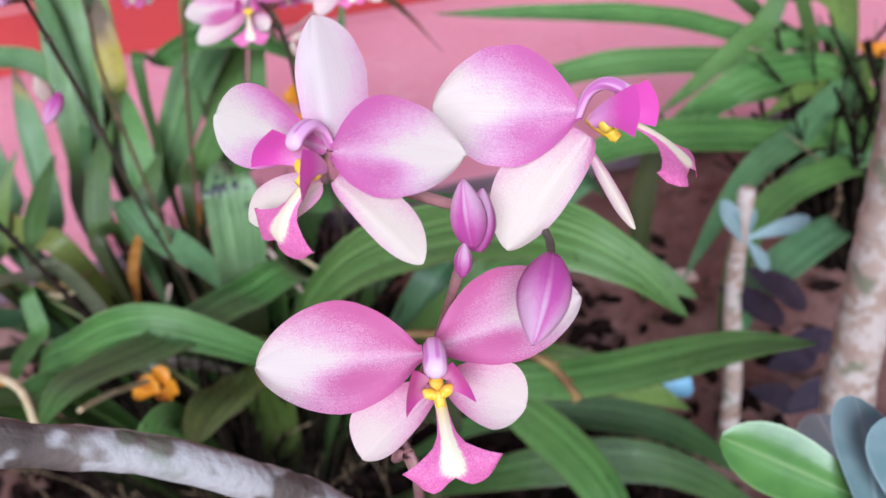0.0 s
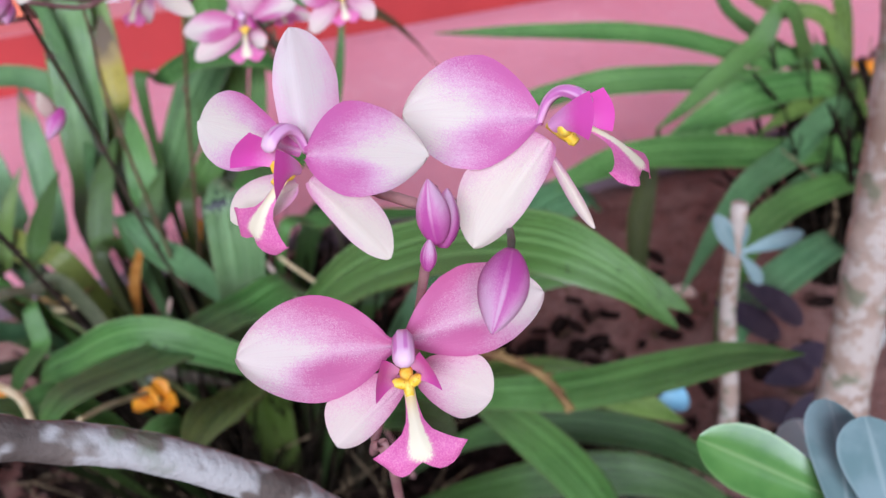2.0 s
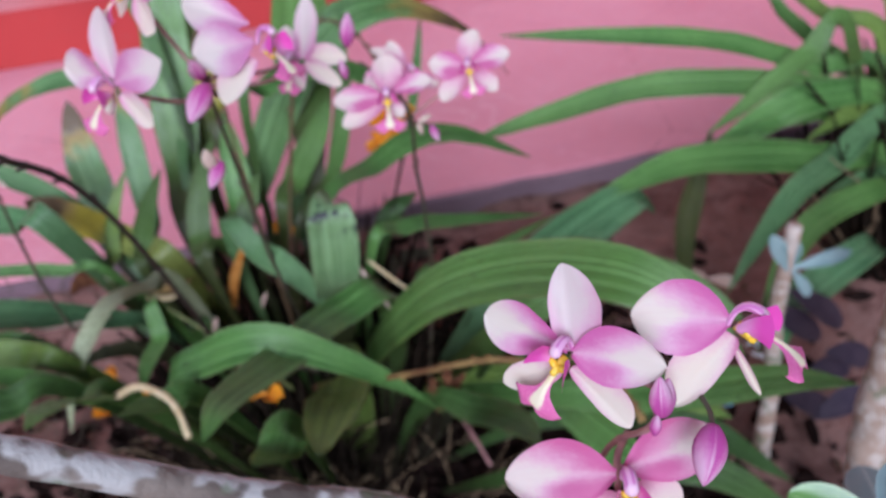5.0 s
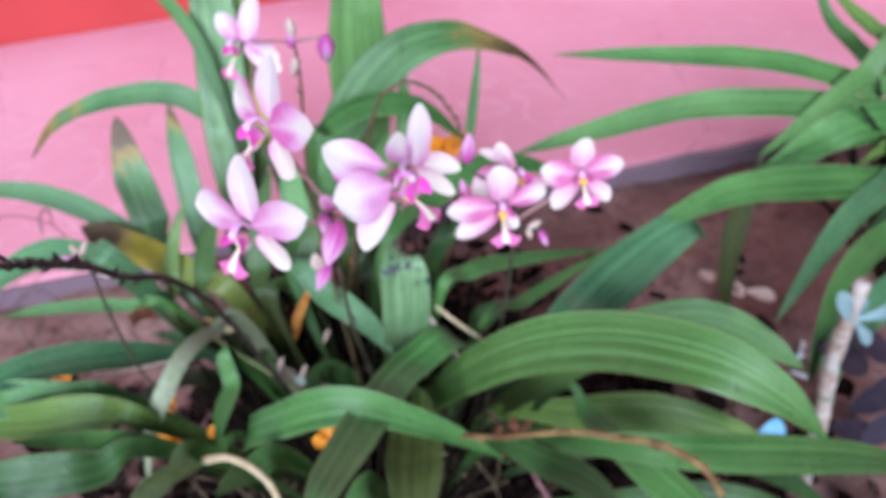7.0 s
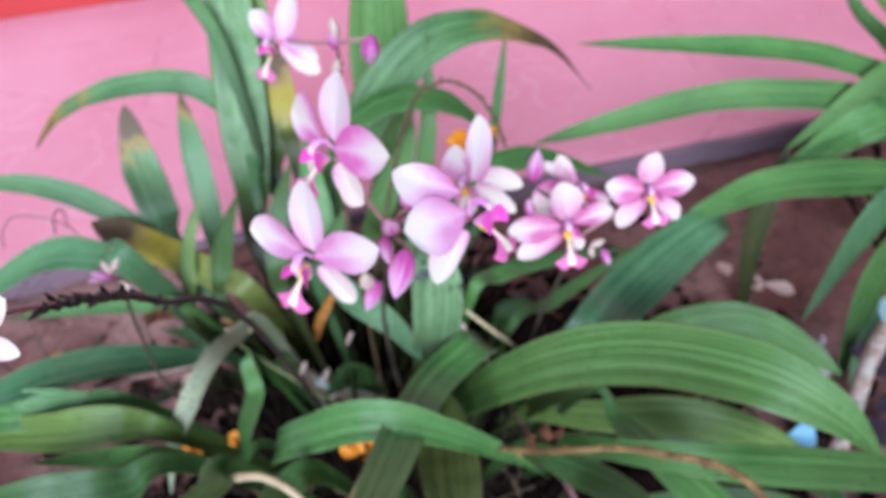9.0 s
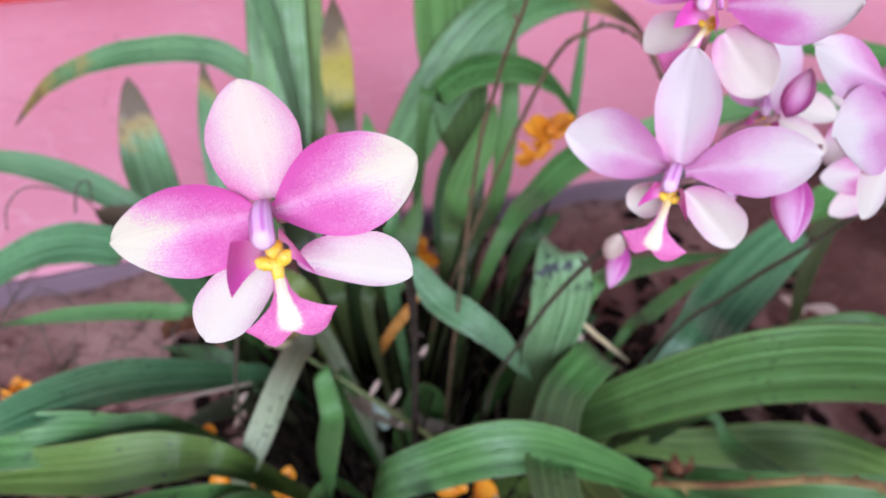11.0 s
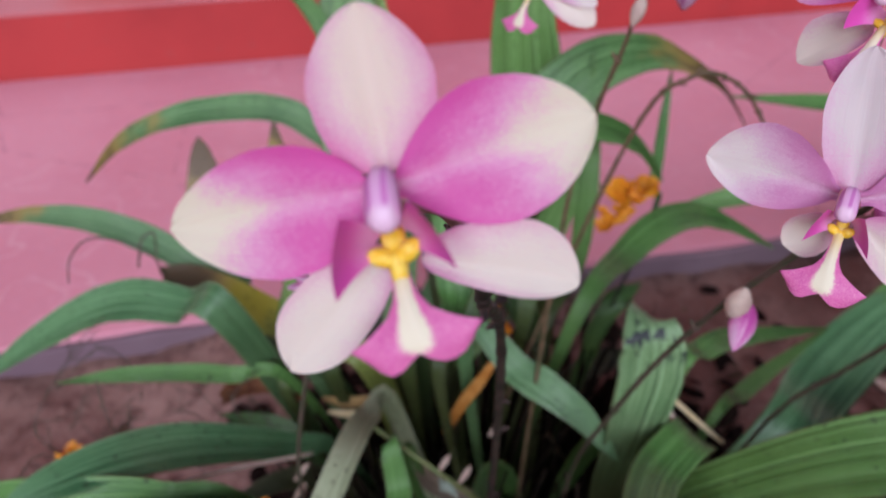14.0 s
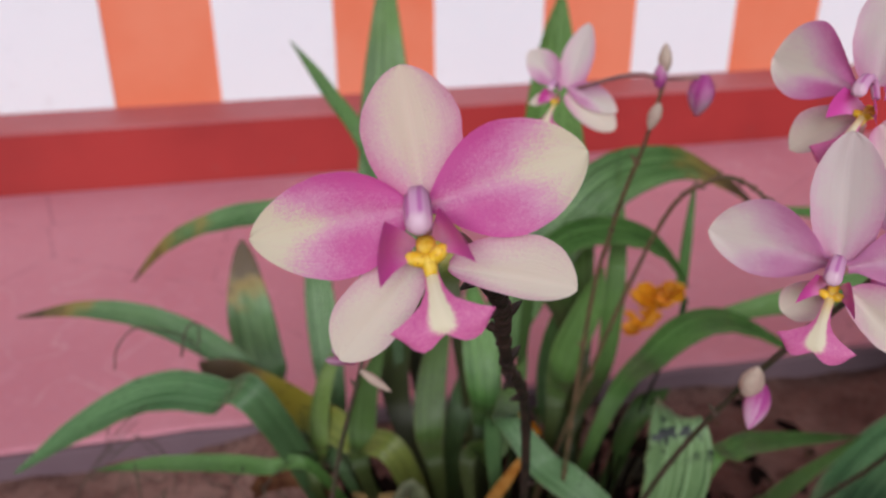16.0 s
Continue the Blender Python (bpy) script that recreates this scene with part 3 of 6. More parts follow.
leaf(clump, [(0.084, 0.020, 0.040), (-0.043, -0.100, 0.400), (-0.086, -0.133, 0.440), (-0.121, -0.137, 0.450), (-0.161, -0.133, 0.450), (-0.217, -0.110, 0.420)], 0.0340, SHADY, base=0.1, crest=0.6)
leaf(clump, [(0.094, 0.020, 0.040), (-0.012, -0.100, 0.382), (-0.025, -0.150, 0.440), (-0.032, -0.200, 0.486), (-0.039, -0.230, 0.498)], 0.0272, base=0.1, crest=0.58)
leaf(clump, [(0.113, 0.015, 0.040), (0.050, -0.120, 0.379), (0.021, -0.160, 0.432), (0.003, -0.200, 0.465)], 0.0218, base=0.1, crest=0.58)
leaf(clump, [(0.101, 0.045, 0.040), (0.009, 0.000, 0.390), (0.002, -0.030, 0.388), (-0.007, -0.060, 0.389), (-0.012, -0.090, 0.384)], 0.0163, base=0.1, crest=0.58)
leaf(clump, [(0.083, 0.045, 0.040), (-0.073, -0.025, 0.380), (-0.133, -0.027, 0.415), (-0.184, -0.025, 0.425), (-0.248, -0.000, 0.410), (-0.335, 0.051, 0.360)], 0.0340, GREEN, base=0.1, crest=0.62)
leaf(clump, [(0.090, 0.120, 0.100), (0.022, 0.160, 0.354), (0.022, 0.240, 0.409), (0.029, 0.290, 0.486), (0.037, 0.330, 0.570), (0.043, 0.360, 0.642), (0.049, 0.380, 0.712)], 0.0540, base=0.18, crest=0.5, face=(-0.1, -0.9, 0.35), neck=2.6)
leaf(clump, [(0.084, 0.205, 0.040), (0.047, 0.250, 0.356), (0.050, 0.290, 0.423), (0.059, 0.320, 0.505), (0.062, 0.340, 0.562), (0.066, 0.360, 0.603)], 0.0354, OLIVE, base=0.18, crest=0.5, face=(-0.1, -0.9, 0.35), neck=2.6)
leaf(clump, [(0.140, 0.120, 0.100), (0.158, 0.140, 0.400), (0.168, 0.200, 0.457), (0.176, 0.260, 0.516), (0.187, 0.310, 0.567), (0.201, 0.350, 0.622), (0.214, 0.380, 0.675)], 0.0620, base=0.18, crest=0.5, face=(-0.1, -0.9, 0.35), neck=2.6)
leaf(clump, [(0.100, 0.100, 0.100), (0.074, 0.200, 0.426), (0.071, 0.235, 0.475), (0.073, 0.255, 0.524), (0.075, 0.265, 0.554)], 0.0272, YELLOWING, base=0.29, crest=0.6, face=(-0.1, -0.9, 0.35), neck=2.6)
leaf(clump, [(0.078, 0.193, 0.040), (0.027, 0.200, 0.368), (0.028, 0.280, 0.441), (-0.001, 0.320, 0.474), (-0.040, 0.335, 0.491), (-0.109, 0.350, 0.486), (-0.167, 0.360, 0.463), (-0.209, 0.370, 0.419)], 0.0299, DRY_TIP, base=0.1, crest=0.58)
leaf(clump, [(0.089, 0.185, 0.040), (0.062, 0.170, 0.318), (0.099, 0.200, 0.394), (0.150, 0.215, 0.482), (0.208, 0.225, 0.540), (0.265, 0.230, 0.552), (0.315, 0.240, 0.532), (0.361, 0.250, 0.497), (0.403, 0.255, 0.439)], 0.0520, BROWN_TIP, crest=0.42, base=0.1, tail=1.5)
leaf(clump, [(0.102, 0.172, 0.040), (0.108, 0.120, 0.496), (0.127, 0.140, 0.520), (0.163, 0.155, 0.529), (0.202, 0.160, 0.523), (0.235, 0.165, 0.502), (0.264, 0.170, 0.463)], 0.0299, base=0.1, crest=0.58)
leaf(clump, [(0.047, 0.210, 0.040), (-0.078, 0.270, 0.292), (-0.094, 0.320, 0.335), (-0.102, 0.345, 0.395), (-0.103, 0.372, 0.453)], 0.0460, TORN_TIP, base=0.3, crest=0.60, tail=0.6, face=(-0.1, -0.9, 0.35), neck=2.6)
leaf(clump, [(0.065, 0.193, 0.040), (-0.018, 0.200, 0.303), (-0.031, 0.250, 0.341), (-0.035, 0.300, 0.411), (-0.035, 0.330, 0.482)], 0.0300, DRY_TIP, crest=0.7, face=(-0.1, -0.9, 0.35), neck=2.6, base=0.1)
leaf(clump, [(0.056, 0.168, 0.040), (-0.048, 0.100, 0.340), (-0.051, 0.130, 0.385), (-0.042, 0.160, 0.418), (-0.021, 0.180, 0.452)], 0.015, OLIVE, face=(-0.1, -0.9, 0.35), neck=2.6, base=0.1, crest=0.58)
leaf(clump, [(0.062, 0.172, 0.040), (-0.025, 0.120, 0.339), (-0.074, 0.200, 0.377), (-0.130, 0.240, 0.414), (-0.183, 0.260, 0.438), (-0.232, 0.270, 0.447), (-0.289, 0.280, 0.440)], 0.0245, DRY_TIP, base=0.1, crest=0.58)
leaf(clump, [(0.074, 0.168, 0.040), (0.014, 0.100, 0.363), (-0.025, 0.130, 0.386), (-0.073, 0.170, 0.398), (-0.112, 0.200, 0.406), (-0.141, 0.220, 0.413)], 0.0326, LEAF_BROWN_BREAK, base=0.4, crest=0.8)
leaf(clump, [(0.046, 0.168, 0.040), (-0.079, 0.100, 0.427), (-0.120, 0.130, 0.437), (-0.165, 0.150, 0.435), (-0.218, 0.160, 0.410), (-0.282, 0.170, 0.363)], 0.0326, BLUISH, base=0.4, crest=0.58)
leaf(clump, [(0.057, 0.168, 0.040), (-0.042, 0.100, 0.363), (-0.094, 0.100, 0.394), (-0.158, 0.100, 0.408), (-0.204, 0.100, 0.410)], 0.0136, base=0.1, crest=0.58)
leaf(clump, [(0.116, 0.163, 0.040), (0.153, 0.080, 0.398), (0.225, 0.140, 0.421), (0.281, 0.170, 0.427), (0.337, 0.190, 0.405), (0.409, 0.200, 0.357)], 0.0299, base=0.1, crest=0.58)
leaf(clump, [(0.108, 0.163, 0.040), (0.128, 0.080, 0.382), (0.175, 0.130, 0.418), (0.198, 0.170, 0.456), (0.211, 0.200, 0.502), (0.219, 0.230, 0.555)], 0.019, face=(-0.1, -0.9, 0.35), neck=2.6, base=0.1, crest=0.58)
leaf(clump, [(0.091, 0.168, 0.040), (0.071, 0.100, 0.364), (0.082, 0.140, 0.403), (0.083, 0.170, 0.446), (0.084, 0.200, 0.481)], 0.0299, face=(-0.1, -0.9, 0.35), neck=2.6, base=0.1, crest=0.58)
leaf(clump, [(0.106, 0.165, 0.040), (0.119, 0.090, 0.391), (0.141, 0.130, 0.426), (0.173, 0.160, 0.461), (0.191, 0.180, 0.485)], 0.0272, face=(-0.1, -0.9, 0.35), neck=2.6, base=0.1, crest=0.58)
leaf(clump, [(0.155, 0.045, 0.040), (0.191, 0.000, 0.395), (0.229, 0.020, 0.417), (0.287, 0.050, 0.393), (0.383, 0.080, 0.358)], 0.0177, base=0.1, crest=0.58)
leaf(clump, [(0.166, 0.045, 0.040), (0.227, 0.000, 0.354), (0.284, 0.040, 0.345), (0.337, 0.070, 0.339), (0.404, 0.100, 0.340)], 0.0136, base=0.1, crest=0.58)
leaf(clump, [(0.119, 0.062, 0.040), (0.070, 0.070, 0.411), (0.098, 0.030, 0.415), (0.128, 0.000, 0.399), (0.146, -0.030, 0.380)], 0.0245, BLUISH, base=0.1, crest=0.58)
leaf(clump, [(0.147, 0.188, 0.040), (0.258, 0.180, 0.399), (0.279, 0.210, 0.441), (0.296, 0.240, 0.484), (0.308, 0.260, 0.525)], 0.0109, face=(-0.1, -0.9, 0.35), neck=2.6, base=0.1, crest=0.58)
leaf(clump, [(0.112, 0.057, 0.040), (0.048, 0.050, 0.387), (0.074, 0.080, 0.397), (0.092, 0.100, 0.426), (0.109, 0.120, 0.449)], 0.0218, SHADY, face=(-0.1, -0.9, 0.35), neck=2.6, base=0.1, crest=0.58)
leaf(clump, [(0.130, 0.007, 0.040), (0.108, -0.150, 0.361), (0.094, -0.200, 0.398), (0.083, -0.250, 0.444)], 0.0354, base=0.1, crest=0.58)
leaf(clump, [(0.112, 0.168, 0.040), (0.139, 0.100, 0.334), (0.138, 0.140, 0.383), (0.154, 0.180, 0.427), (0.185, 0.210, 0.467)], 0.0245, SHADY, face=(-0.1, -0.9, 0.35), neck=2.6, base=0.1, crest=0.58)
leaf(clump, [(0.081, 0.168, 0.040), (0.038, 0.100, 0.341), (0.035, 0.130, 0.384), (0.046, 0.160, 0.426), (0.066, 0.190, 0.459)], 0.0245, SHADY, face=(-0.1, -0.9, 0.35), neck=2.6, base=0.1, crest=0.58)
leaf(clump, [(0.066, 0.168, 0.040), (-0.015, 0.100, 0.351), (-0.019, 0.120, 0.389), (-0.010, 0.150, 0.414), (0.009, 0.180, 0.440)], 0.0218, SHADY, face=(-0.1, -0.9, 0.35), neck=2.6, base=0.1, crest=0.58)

leaf(clump, [(0.070, 0.190, 0.040), (0.040, 0.240, 0.400), (0.020, 0.300, 0.545), (-0.013, 0.340, 0.603), (-0.041, 0.360, 0.643)], 0.0150, face=(-0.1, -0.9, 0.35), neck=2.6, base=0.1, crest=0.58)

# low leaves near the soil, their shade put into the dark green
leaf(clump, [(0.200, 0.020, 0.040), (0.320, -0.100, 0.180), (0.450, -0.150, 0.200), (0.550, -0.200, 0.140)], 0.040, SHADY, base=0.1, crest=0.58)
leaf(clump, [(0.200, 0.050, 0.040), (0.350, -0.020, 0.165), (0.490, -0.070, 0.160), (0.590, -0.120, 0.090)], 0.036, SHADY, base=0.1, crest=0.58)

# short dark leaves added to fill the clump's heart, shade put into their colour
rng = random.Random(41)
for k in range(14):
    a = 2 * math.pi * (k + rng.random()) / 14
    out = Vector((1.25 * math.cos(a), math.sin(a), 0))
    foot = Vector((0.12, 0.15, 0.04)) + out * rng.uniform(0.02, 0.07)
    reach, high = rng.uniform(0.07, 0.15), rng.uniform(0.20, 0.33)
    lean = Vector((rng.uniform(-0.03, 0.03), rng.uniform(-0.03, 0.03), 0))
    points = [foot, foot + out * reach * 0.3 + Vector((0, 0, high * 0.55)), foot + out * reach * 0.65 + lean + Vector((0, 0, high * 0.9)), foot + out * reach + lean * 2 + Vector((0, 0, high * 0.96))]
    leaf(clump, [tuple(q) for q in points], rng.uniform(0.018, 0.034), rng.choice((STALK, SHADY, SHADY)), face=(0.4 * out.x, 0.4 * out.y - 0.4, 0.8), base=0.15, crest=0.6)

# the second clump
clump_by_kerb = thing("orchid_plant", (0.930, 0.220, 0.050), "clump of long green strap leaves beside the kerb", "orchid")
leaf(clump_by_kerb, [(0.930, 0.220, 0.080), (0.913, 0.250, 0.344), (0.814, 0.270, 0.368), (0.709, 0.290, 0.410), (0.594, 0.305, 0.434), (0.490, 0.320, 0.447), (0.415, 0.327, 0.457)], 0.0336)
leaf(clump_by_kerb, [(0.930, 0.220, 0.080), (0.919, 0.220, 0.310), (0.800, 0.240, 0.352), (0.685, 0.270, 0.369), (0.587, 0.300, 0.367), (0.488, 0.330, 0.340), (0.420, 0.350, 0.318), (0.374, 0.365, 0.301)], 0.042)
leaf(clump_by_kerb, [(0.930, 0.220, 0.080), (0.848, 0.260, 0.415), (0.792, 0.250, 0.399), (0.741, 0.240, 0.375), (0.689, 0.230, 0.347), (0.643, 0.220, 0.328)], 0.0273, base=0.6)
leaf(clump_by_kerb, [(0.930, 0.220, 0.080), (0.912, 0.180, 0.251), (0.771, 0.170, 0.294), (0.669, 0.160, 0.324), (0.574, 0.150, 0.341), (0.508, 0.140, 0.335), (0.457, 0.130, 0.331)], 0.0462)
leaf(clump_by_kerb, [(0.930, 0.220, 0.080), (0.888, 0.200, 0.313), (0.789, 0.160, 0.293), (0.711, 0.120, 0.290), (0.644, 0.080, 0.261), (0.591, 0.050, 0.218)], 0.0336, BLUISH)
leaf(clump_by_kerb, [(0.930, 0.220, 0.080), (0.880, 0.150, 0.235), (0.756, 0.100, 0.269), (0.671, 0.050, 0.272), (0.615, 0.000, 0.239), (0.588, -0.030, 0.196)], 0.0336)
leaf(clump_by_kerb, [(0.930, 0.220, 0.080), (0.902, 0.220, 0.314), (0.787, 0.220, 0.350), (0.724, 0.220, 0.334), (0.664, 0.210, 0.311), (0.607, 0.200, 0.305)], 0.0462)
leaf(clump_by_kerb, [(0.930, 0.220, 0.080), (0.917, 0.270, 0.373), (0.844, 0.300, 0.419), (0.800, 0.320, 0.455), (0.763, 0.340, 0.496)], 0.0294, OLIVE)
leaf(clump_by_kerb, [(0.930, 0.220, 0.080), (0.925, 0.280, 0.414), (0.862, 0.310, 0.478), (0.810, 0.340, 0.517), (0.734, 0.360, 0.541)], 0.0294, OLIVE)
leaf(clump_by_kerb, [(0.625, 0.200, 0.074), (0.619, 0.210, 0.183), (0.636, 0.220, 0.266), (0.656, 0.230, 0.329)], 0.0300, STALK, fold=0.9)
leaf(clump_by_kerb, [(0.930, 0.220, 0.080), (0.909, 0.280, 0.302), (0.870, 0.360, 0.360), (0.848, 0.420, 0.394), (0.837, 0.470, 0.456)], 0.0294)
leaf(clump_by_kerb, [(0.930, 0.220, 0.080), (0.817, 0.100, 0.198), (0.694, 0.030, 0.222), (0.611, -0.030, 0.236), (0.571, -0.080, 0.195)], 0.042, BLUISH)
leaf(clump_by_kerb, [(0.930, 0.220, 0.080), (1.041, 0.300, 0.252), (0.913, 0.260, 0.315), (0.786, 0.220, 0.330), (0.668, 0.200, 0.333)], 0.042)
leaf(clump_by_kerb, [(0.930, 0.220, 0.080), (1.198, 0.400, 0.345), (1.076, 0.500, 0.376), (1.008, 0.550, 0.402), (0.940, 0.600, 0.402)], 0.0273)
leaf(clump_by_kerb, [(0.930, 0.220, 0.080), (0.968, 0.200, 0.217), (0.827, 0.150, 0.250), (0.733, 0.100, 0.253), (0.682, 0.080, 0.199)], 0.042, BLUISH)
leaf(clump_by_kerb, [(0.930, 0.220, 0.080), (1.037, 0.240, 0.153), (0.972, 0.270, 0.240), (0.941, 0.300, 0.300), (0.928, 0.330, 0.363)], 0.0336, OLIVE)
leaf(clump_by_kerb, [(0.930, 0.220, 0.080), (1.004, 0.220, 0.229), (0.907, 0.220, 0.305), (0.826, 0.200, 0.329), (0.755, 0.180, 0.316)], 0.0336, OLIVE)
leaf(clump_by_kerb, [(0.930, 0.220, 0.080), (1.035, 0.200, 0.093), (0.962, 0.200, 0.190), (0.930, 0.210, 0.266), (0.922, 0.230, 0.350)], 0.0378, OLIVE)

# ---- orchid flowers ----
def midlobe():
    """The lip's middle lobe: a narrow claw that flares into a fan with two rounded ends."""
    bm = bmesh.new()
    uv = bm.loops.layers.uv.new("UVMap")
    line = curve([(0, -0.12, 0.14), (0, -0.27, 0.30), (0, -0.46, 0.44), (0, -0.66, 0.53), (0, -0.80, 0.56)], 18)
    widths = [0.10, 0.10, 0.10, 0.12, 0.16, 0.27, 0.52, 0.76, 0.84, 0.80]
    rows, across = [], 12
    for i, c in enumerate(line):
        x = i / 18 * (len(widths) - 1)
        k = min(int(x), len(widths) - 2)
        w = (widths[k] * (1 - x + k) + widths[k + 1] * (x - k)) / 2
        row = []
        for j in range(across + 1):
            v = 2 * j / across - 1
            u = i / 18
            fan = u**4
            row.append(bm.verts.new((w * v, c.y + fan * 0.07 * math.exp(-((v / 0.3) ** 2)) + fan * 0.16 * abs(v) ** 3.5 - 0.05 * fan * math.sin(math.pi * abs(v)), c.z + 0.05 * (1 - v * v) * (1 - fan) - 0.10 * fan * v * v + 0.02 * fan * math.sin(9 * v))))
        rows.append(row)
    for i in range(18):
        for j in range(across):
            f = bm.faces.new((rows[i][j], rows[i][j + 1], rows[i + 1][j + 1], rows[i + 1][j]))
            f.smooth = True
            for loop, (a, b) in zip(f.loops, ((i, j), (i, j + 1), (i + 1, j + 1), (i + 1, j))):
                loop[uv].uv = (a / 18, b / across)
    me = bpy.data.meshes.new("lip")
    bm.to_mesh(me)
    bm.free()
    me.materials.append(LIP)
    return me


def solid(name, build, material):
    bm = bmesh.new()
    build(bm)
    for f in bm.faces:
        f.smooth = True
    me = bpy.data.meshes.new(name)
    bm.to_mesh(me)
    bm.free()
    me.materials.append(material)
    return me


def build_column(bm):
    """The arched hood over the lip, with three rounded ridges."""
    line = curve([(0, -0.02, -0.04), (0, 0.17, 0.07), (0, 0.235, 0.22), (0, 0.17, 0.37), (0, 0.06, 0.43)], 20)
    rows, sides = [], 18
    for i, c in enumerate(line):
        u = i / 20
        t = (line[min(i + 1, 20)] - line[max(i - 1, 0)]).normalized()
        up = Vector((1, 0, 0)).cross(t)
        w = 0.045 + 0.038 * math.sin(math.pi * min(u * 0.62, 1)) ** 1.5
        if u > 0.86:
            w *= math.sqrt(max(1 - ((u - 0.86) / 0.15) ** 2, 0.02))
        row = []
        for j in range(sides):
            a = 2 * math.pi * j / sides
            r = w * (1 + 0.10 * math.cos(6 * a))
            row.append(bm.verts.new(c + Vector((1, 0, 0)) * (r * math.cos(a)) - up * (0.72 * r * math.sin(a))))
        rows.append(row)
    for p, q in zip(rows, rows[1:]):
        for j in range(sides):
            bm.faces.new((p[j], p[(j + 1) % sides], q[(j + 1) % sides], q[j]))
    bm.faces.new(rows[0][::-1])
    bm.faces.new(rows[-1])


def build_callus(bm):
    for k in (-1, 1):
        ball(bm, (0.060 * k, -0.135, 0.185), (0.070, 0.046, 0.050), pose(0, 0, 0, 0, 0, 28 * k).to_3x3(), 14, 10, 0.07, 3)
    ball(bm, (0, -0.185, 0.20), (0.042, 0.075, 0.045), None, 12, 9, 0.06, 5)
    tube(bm, [(0, -0.06, 0.06), (0, -0.15, 0.15), (0, -0.24, 0.24)], [0.06, 0.055, 0.036], 6, 8)


def side_lobe(k):
    """A wing that widens to a long, hollowed outer edge with two points."""
    def build(bm):
        top = curve([(0.035 * k, -0.05, 0.05), (0.07 * k, 0.02, 0.17), (0.11 * k, 0.08, 0.30), (0.14 * k, 0.12, 0.42)], 12)
        low = curve([(0.04 * k, -0.14, 0.10), (0.10 * k, -0.13, 0.20), (0.17 * k, -0.15, 0.30), (0.25 * k, -0.20, 0.41)], 12)
        rows = []
        for i, (a, b) in enumerate(zip(top, low)):
            u = i / 12
            row = []
            for j in range(9):
                v = j / 8
                c = a.lerp(b, v)
                belly = math.sin(math.pi * v)
                row.append(bm.verts.new(c + Vector((0.05 * k * belly * (1 - 0.6 * u), 0, 0.04 * u * u * belly))))
            rows.append(row)
        for p, q in zip(rows, rows[1:]):
            for j in range(8):
                bm.faces.new((p[j], p[j + 1], q[j + 1], q[j]))

    return build


def build_bud(bm):
    """Three closed sepals with seams, tip at +y."""
    uv = bm.loops.layers.uv.new("UVMap")
    rows, n, sides = [], 14, 18
    for i in range(n + 1):
        u = i / n
        r = 0.30 * math.sin(math.pi * min(0.06 + u * 0.93, 1)) ** 0.75 * (1 - 0.25 * u)
        rows.append([bm.verts.new((r * (1 - 0.10 * abs(math.cos(1.5 * a)) ** 14) * math.cos(a), u, 0.85 * r * (1 - 0.10 * abs(math.cos(1.5 * a)) ** 14) * math.sin(a))) for a in (2 * math.pi * j / sides for j in range(sides))])
    for i in range(n):
        for j in range(sides):
            f = bm.faces.new((rows[i][j], rows[i][(j + 1) % sides], rows[i + 1][(j + 1) % sides], rows[i + 1][j]))
            for loop, (a, b) in zip(f.loops, ((i, j), (i, j + 1), (i + 1, j + 1), (i + 1, j))):
                loop[uv].uv = (a / n, (b * 3 / sides) % 1.0)
    bm.faces.new(rows[0][::-1])
    bm.faces.new(rows[-1])


TONES = {
    "deep": {"petal": PETAL, "dorsal": SEPAL_TOP, "sepal": SEPAL},
    "blush": {"petal": PETAL_BLUSH, "dorsal": SEPAL_FLUSH, "sepal": SEPAL},
    "rose": {"petal": PETAL_ROSE, "dorsal": SEPAL_ROSE, "sepal": SEPAL_ROSE},
    "pale": {"petal": PETAL_PALE, "dorsal": SEPAL_FLUSH, "sepal": SEPAL},
}
LIP_MESH = midlobe()
COLUMN_MESH, CALLUS_MESH = solid("column", build_column, COLUMN), solid("callus", build_callus, CALLUS)
LOBES = [solid("side_lobe", side_lobe(k), LOBE) for k in (-1, 1)]
BUD_MESH, DRY_BUD_MESH = solid("bud", build_bud, BUD), solid("bud", build_bud, PAPERY)


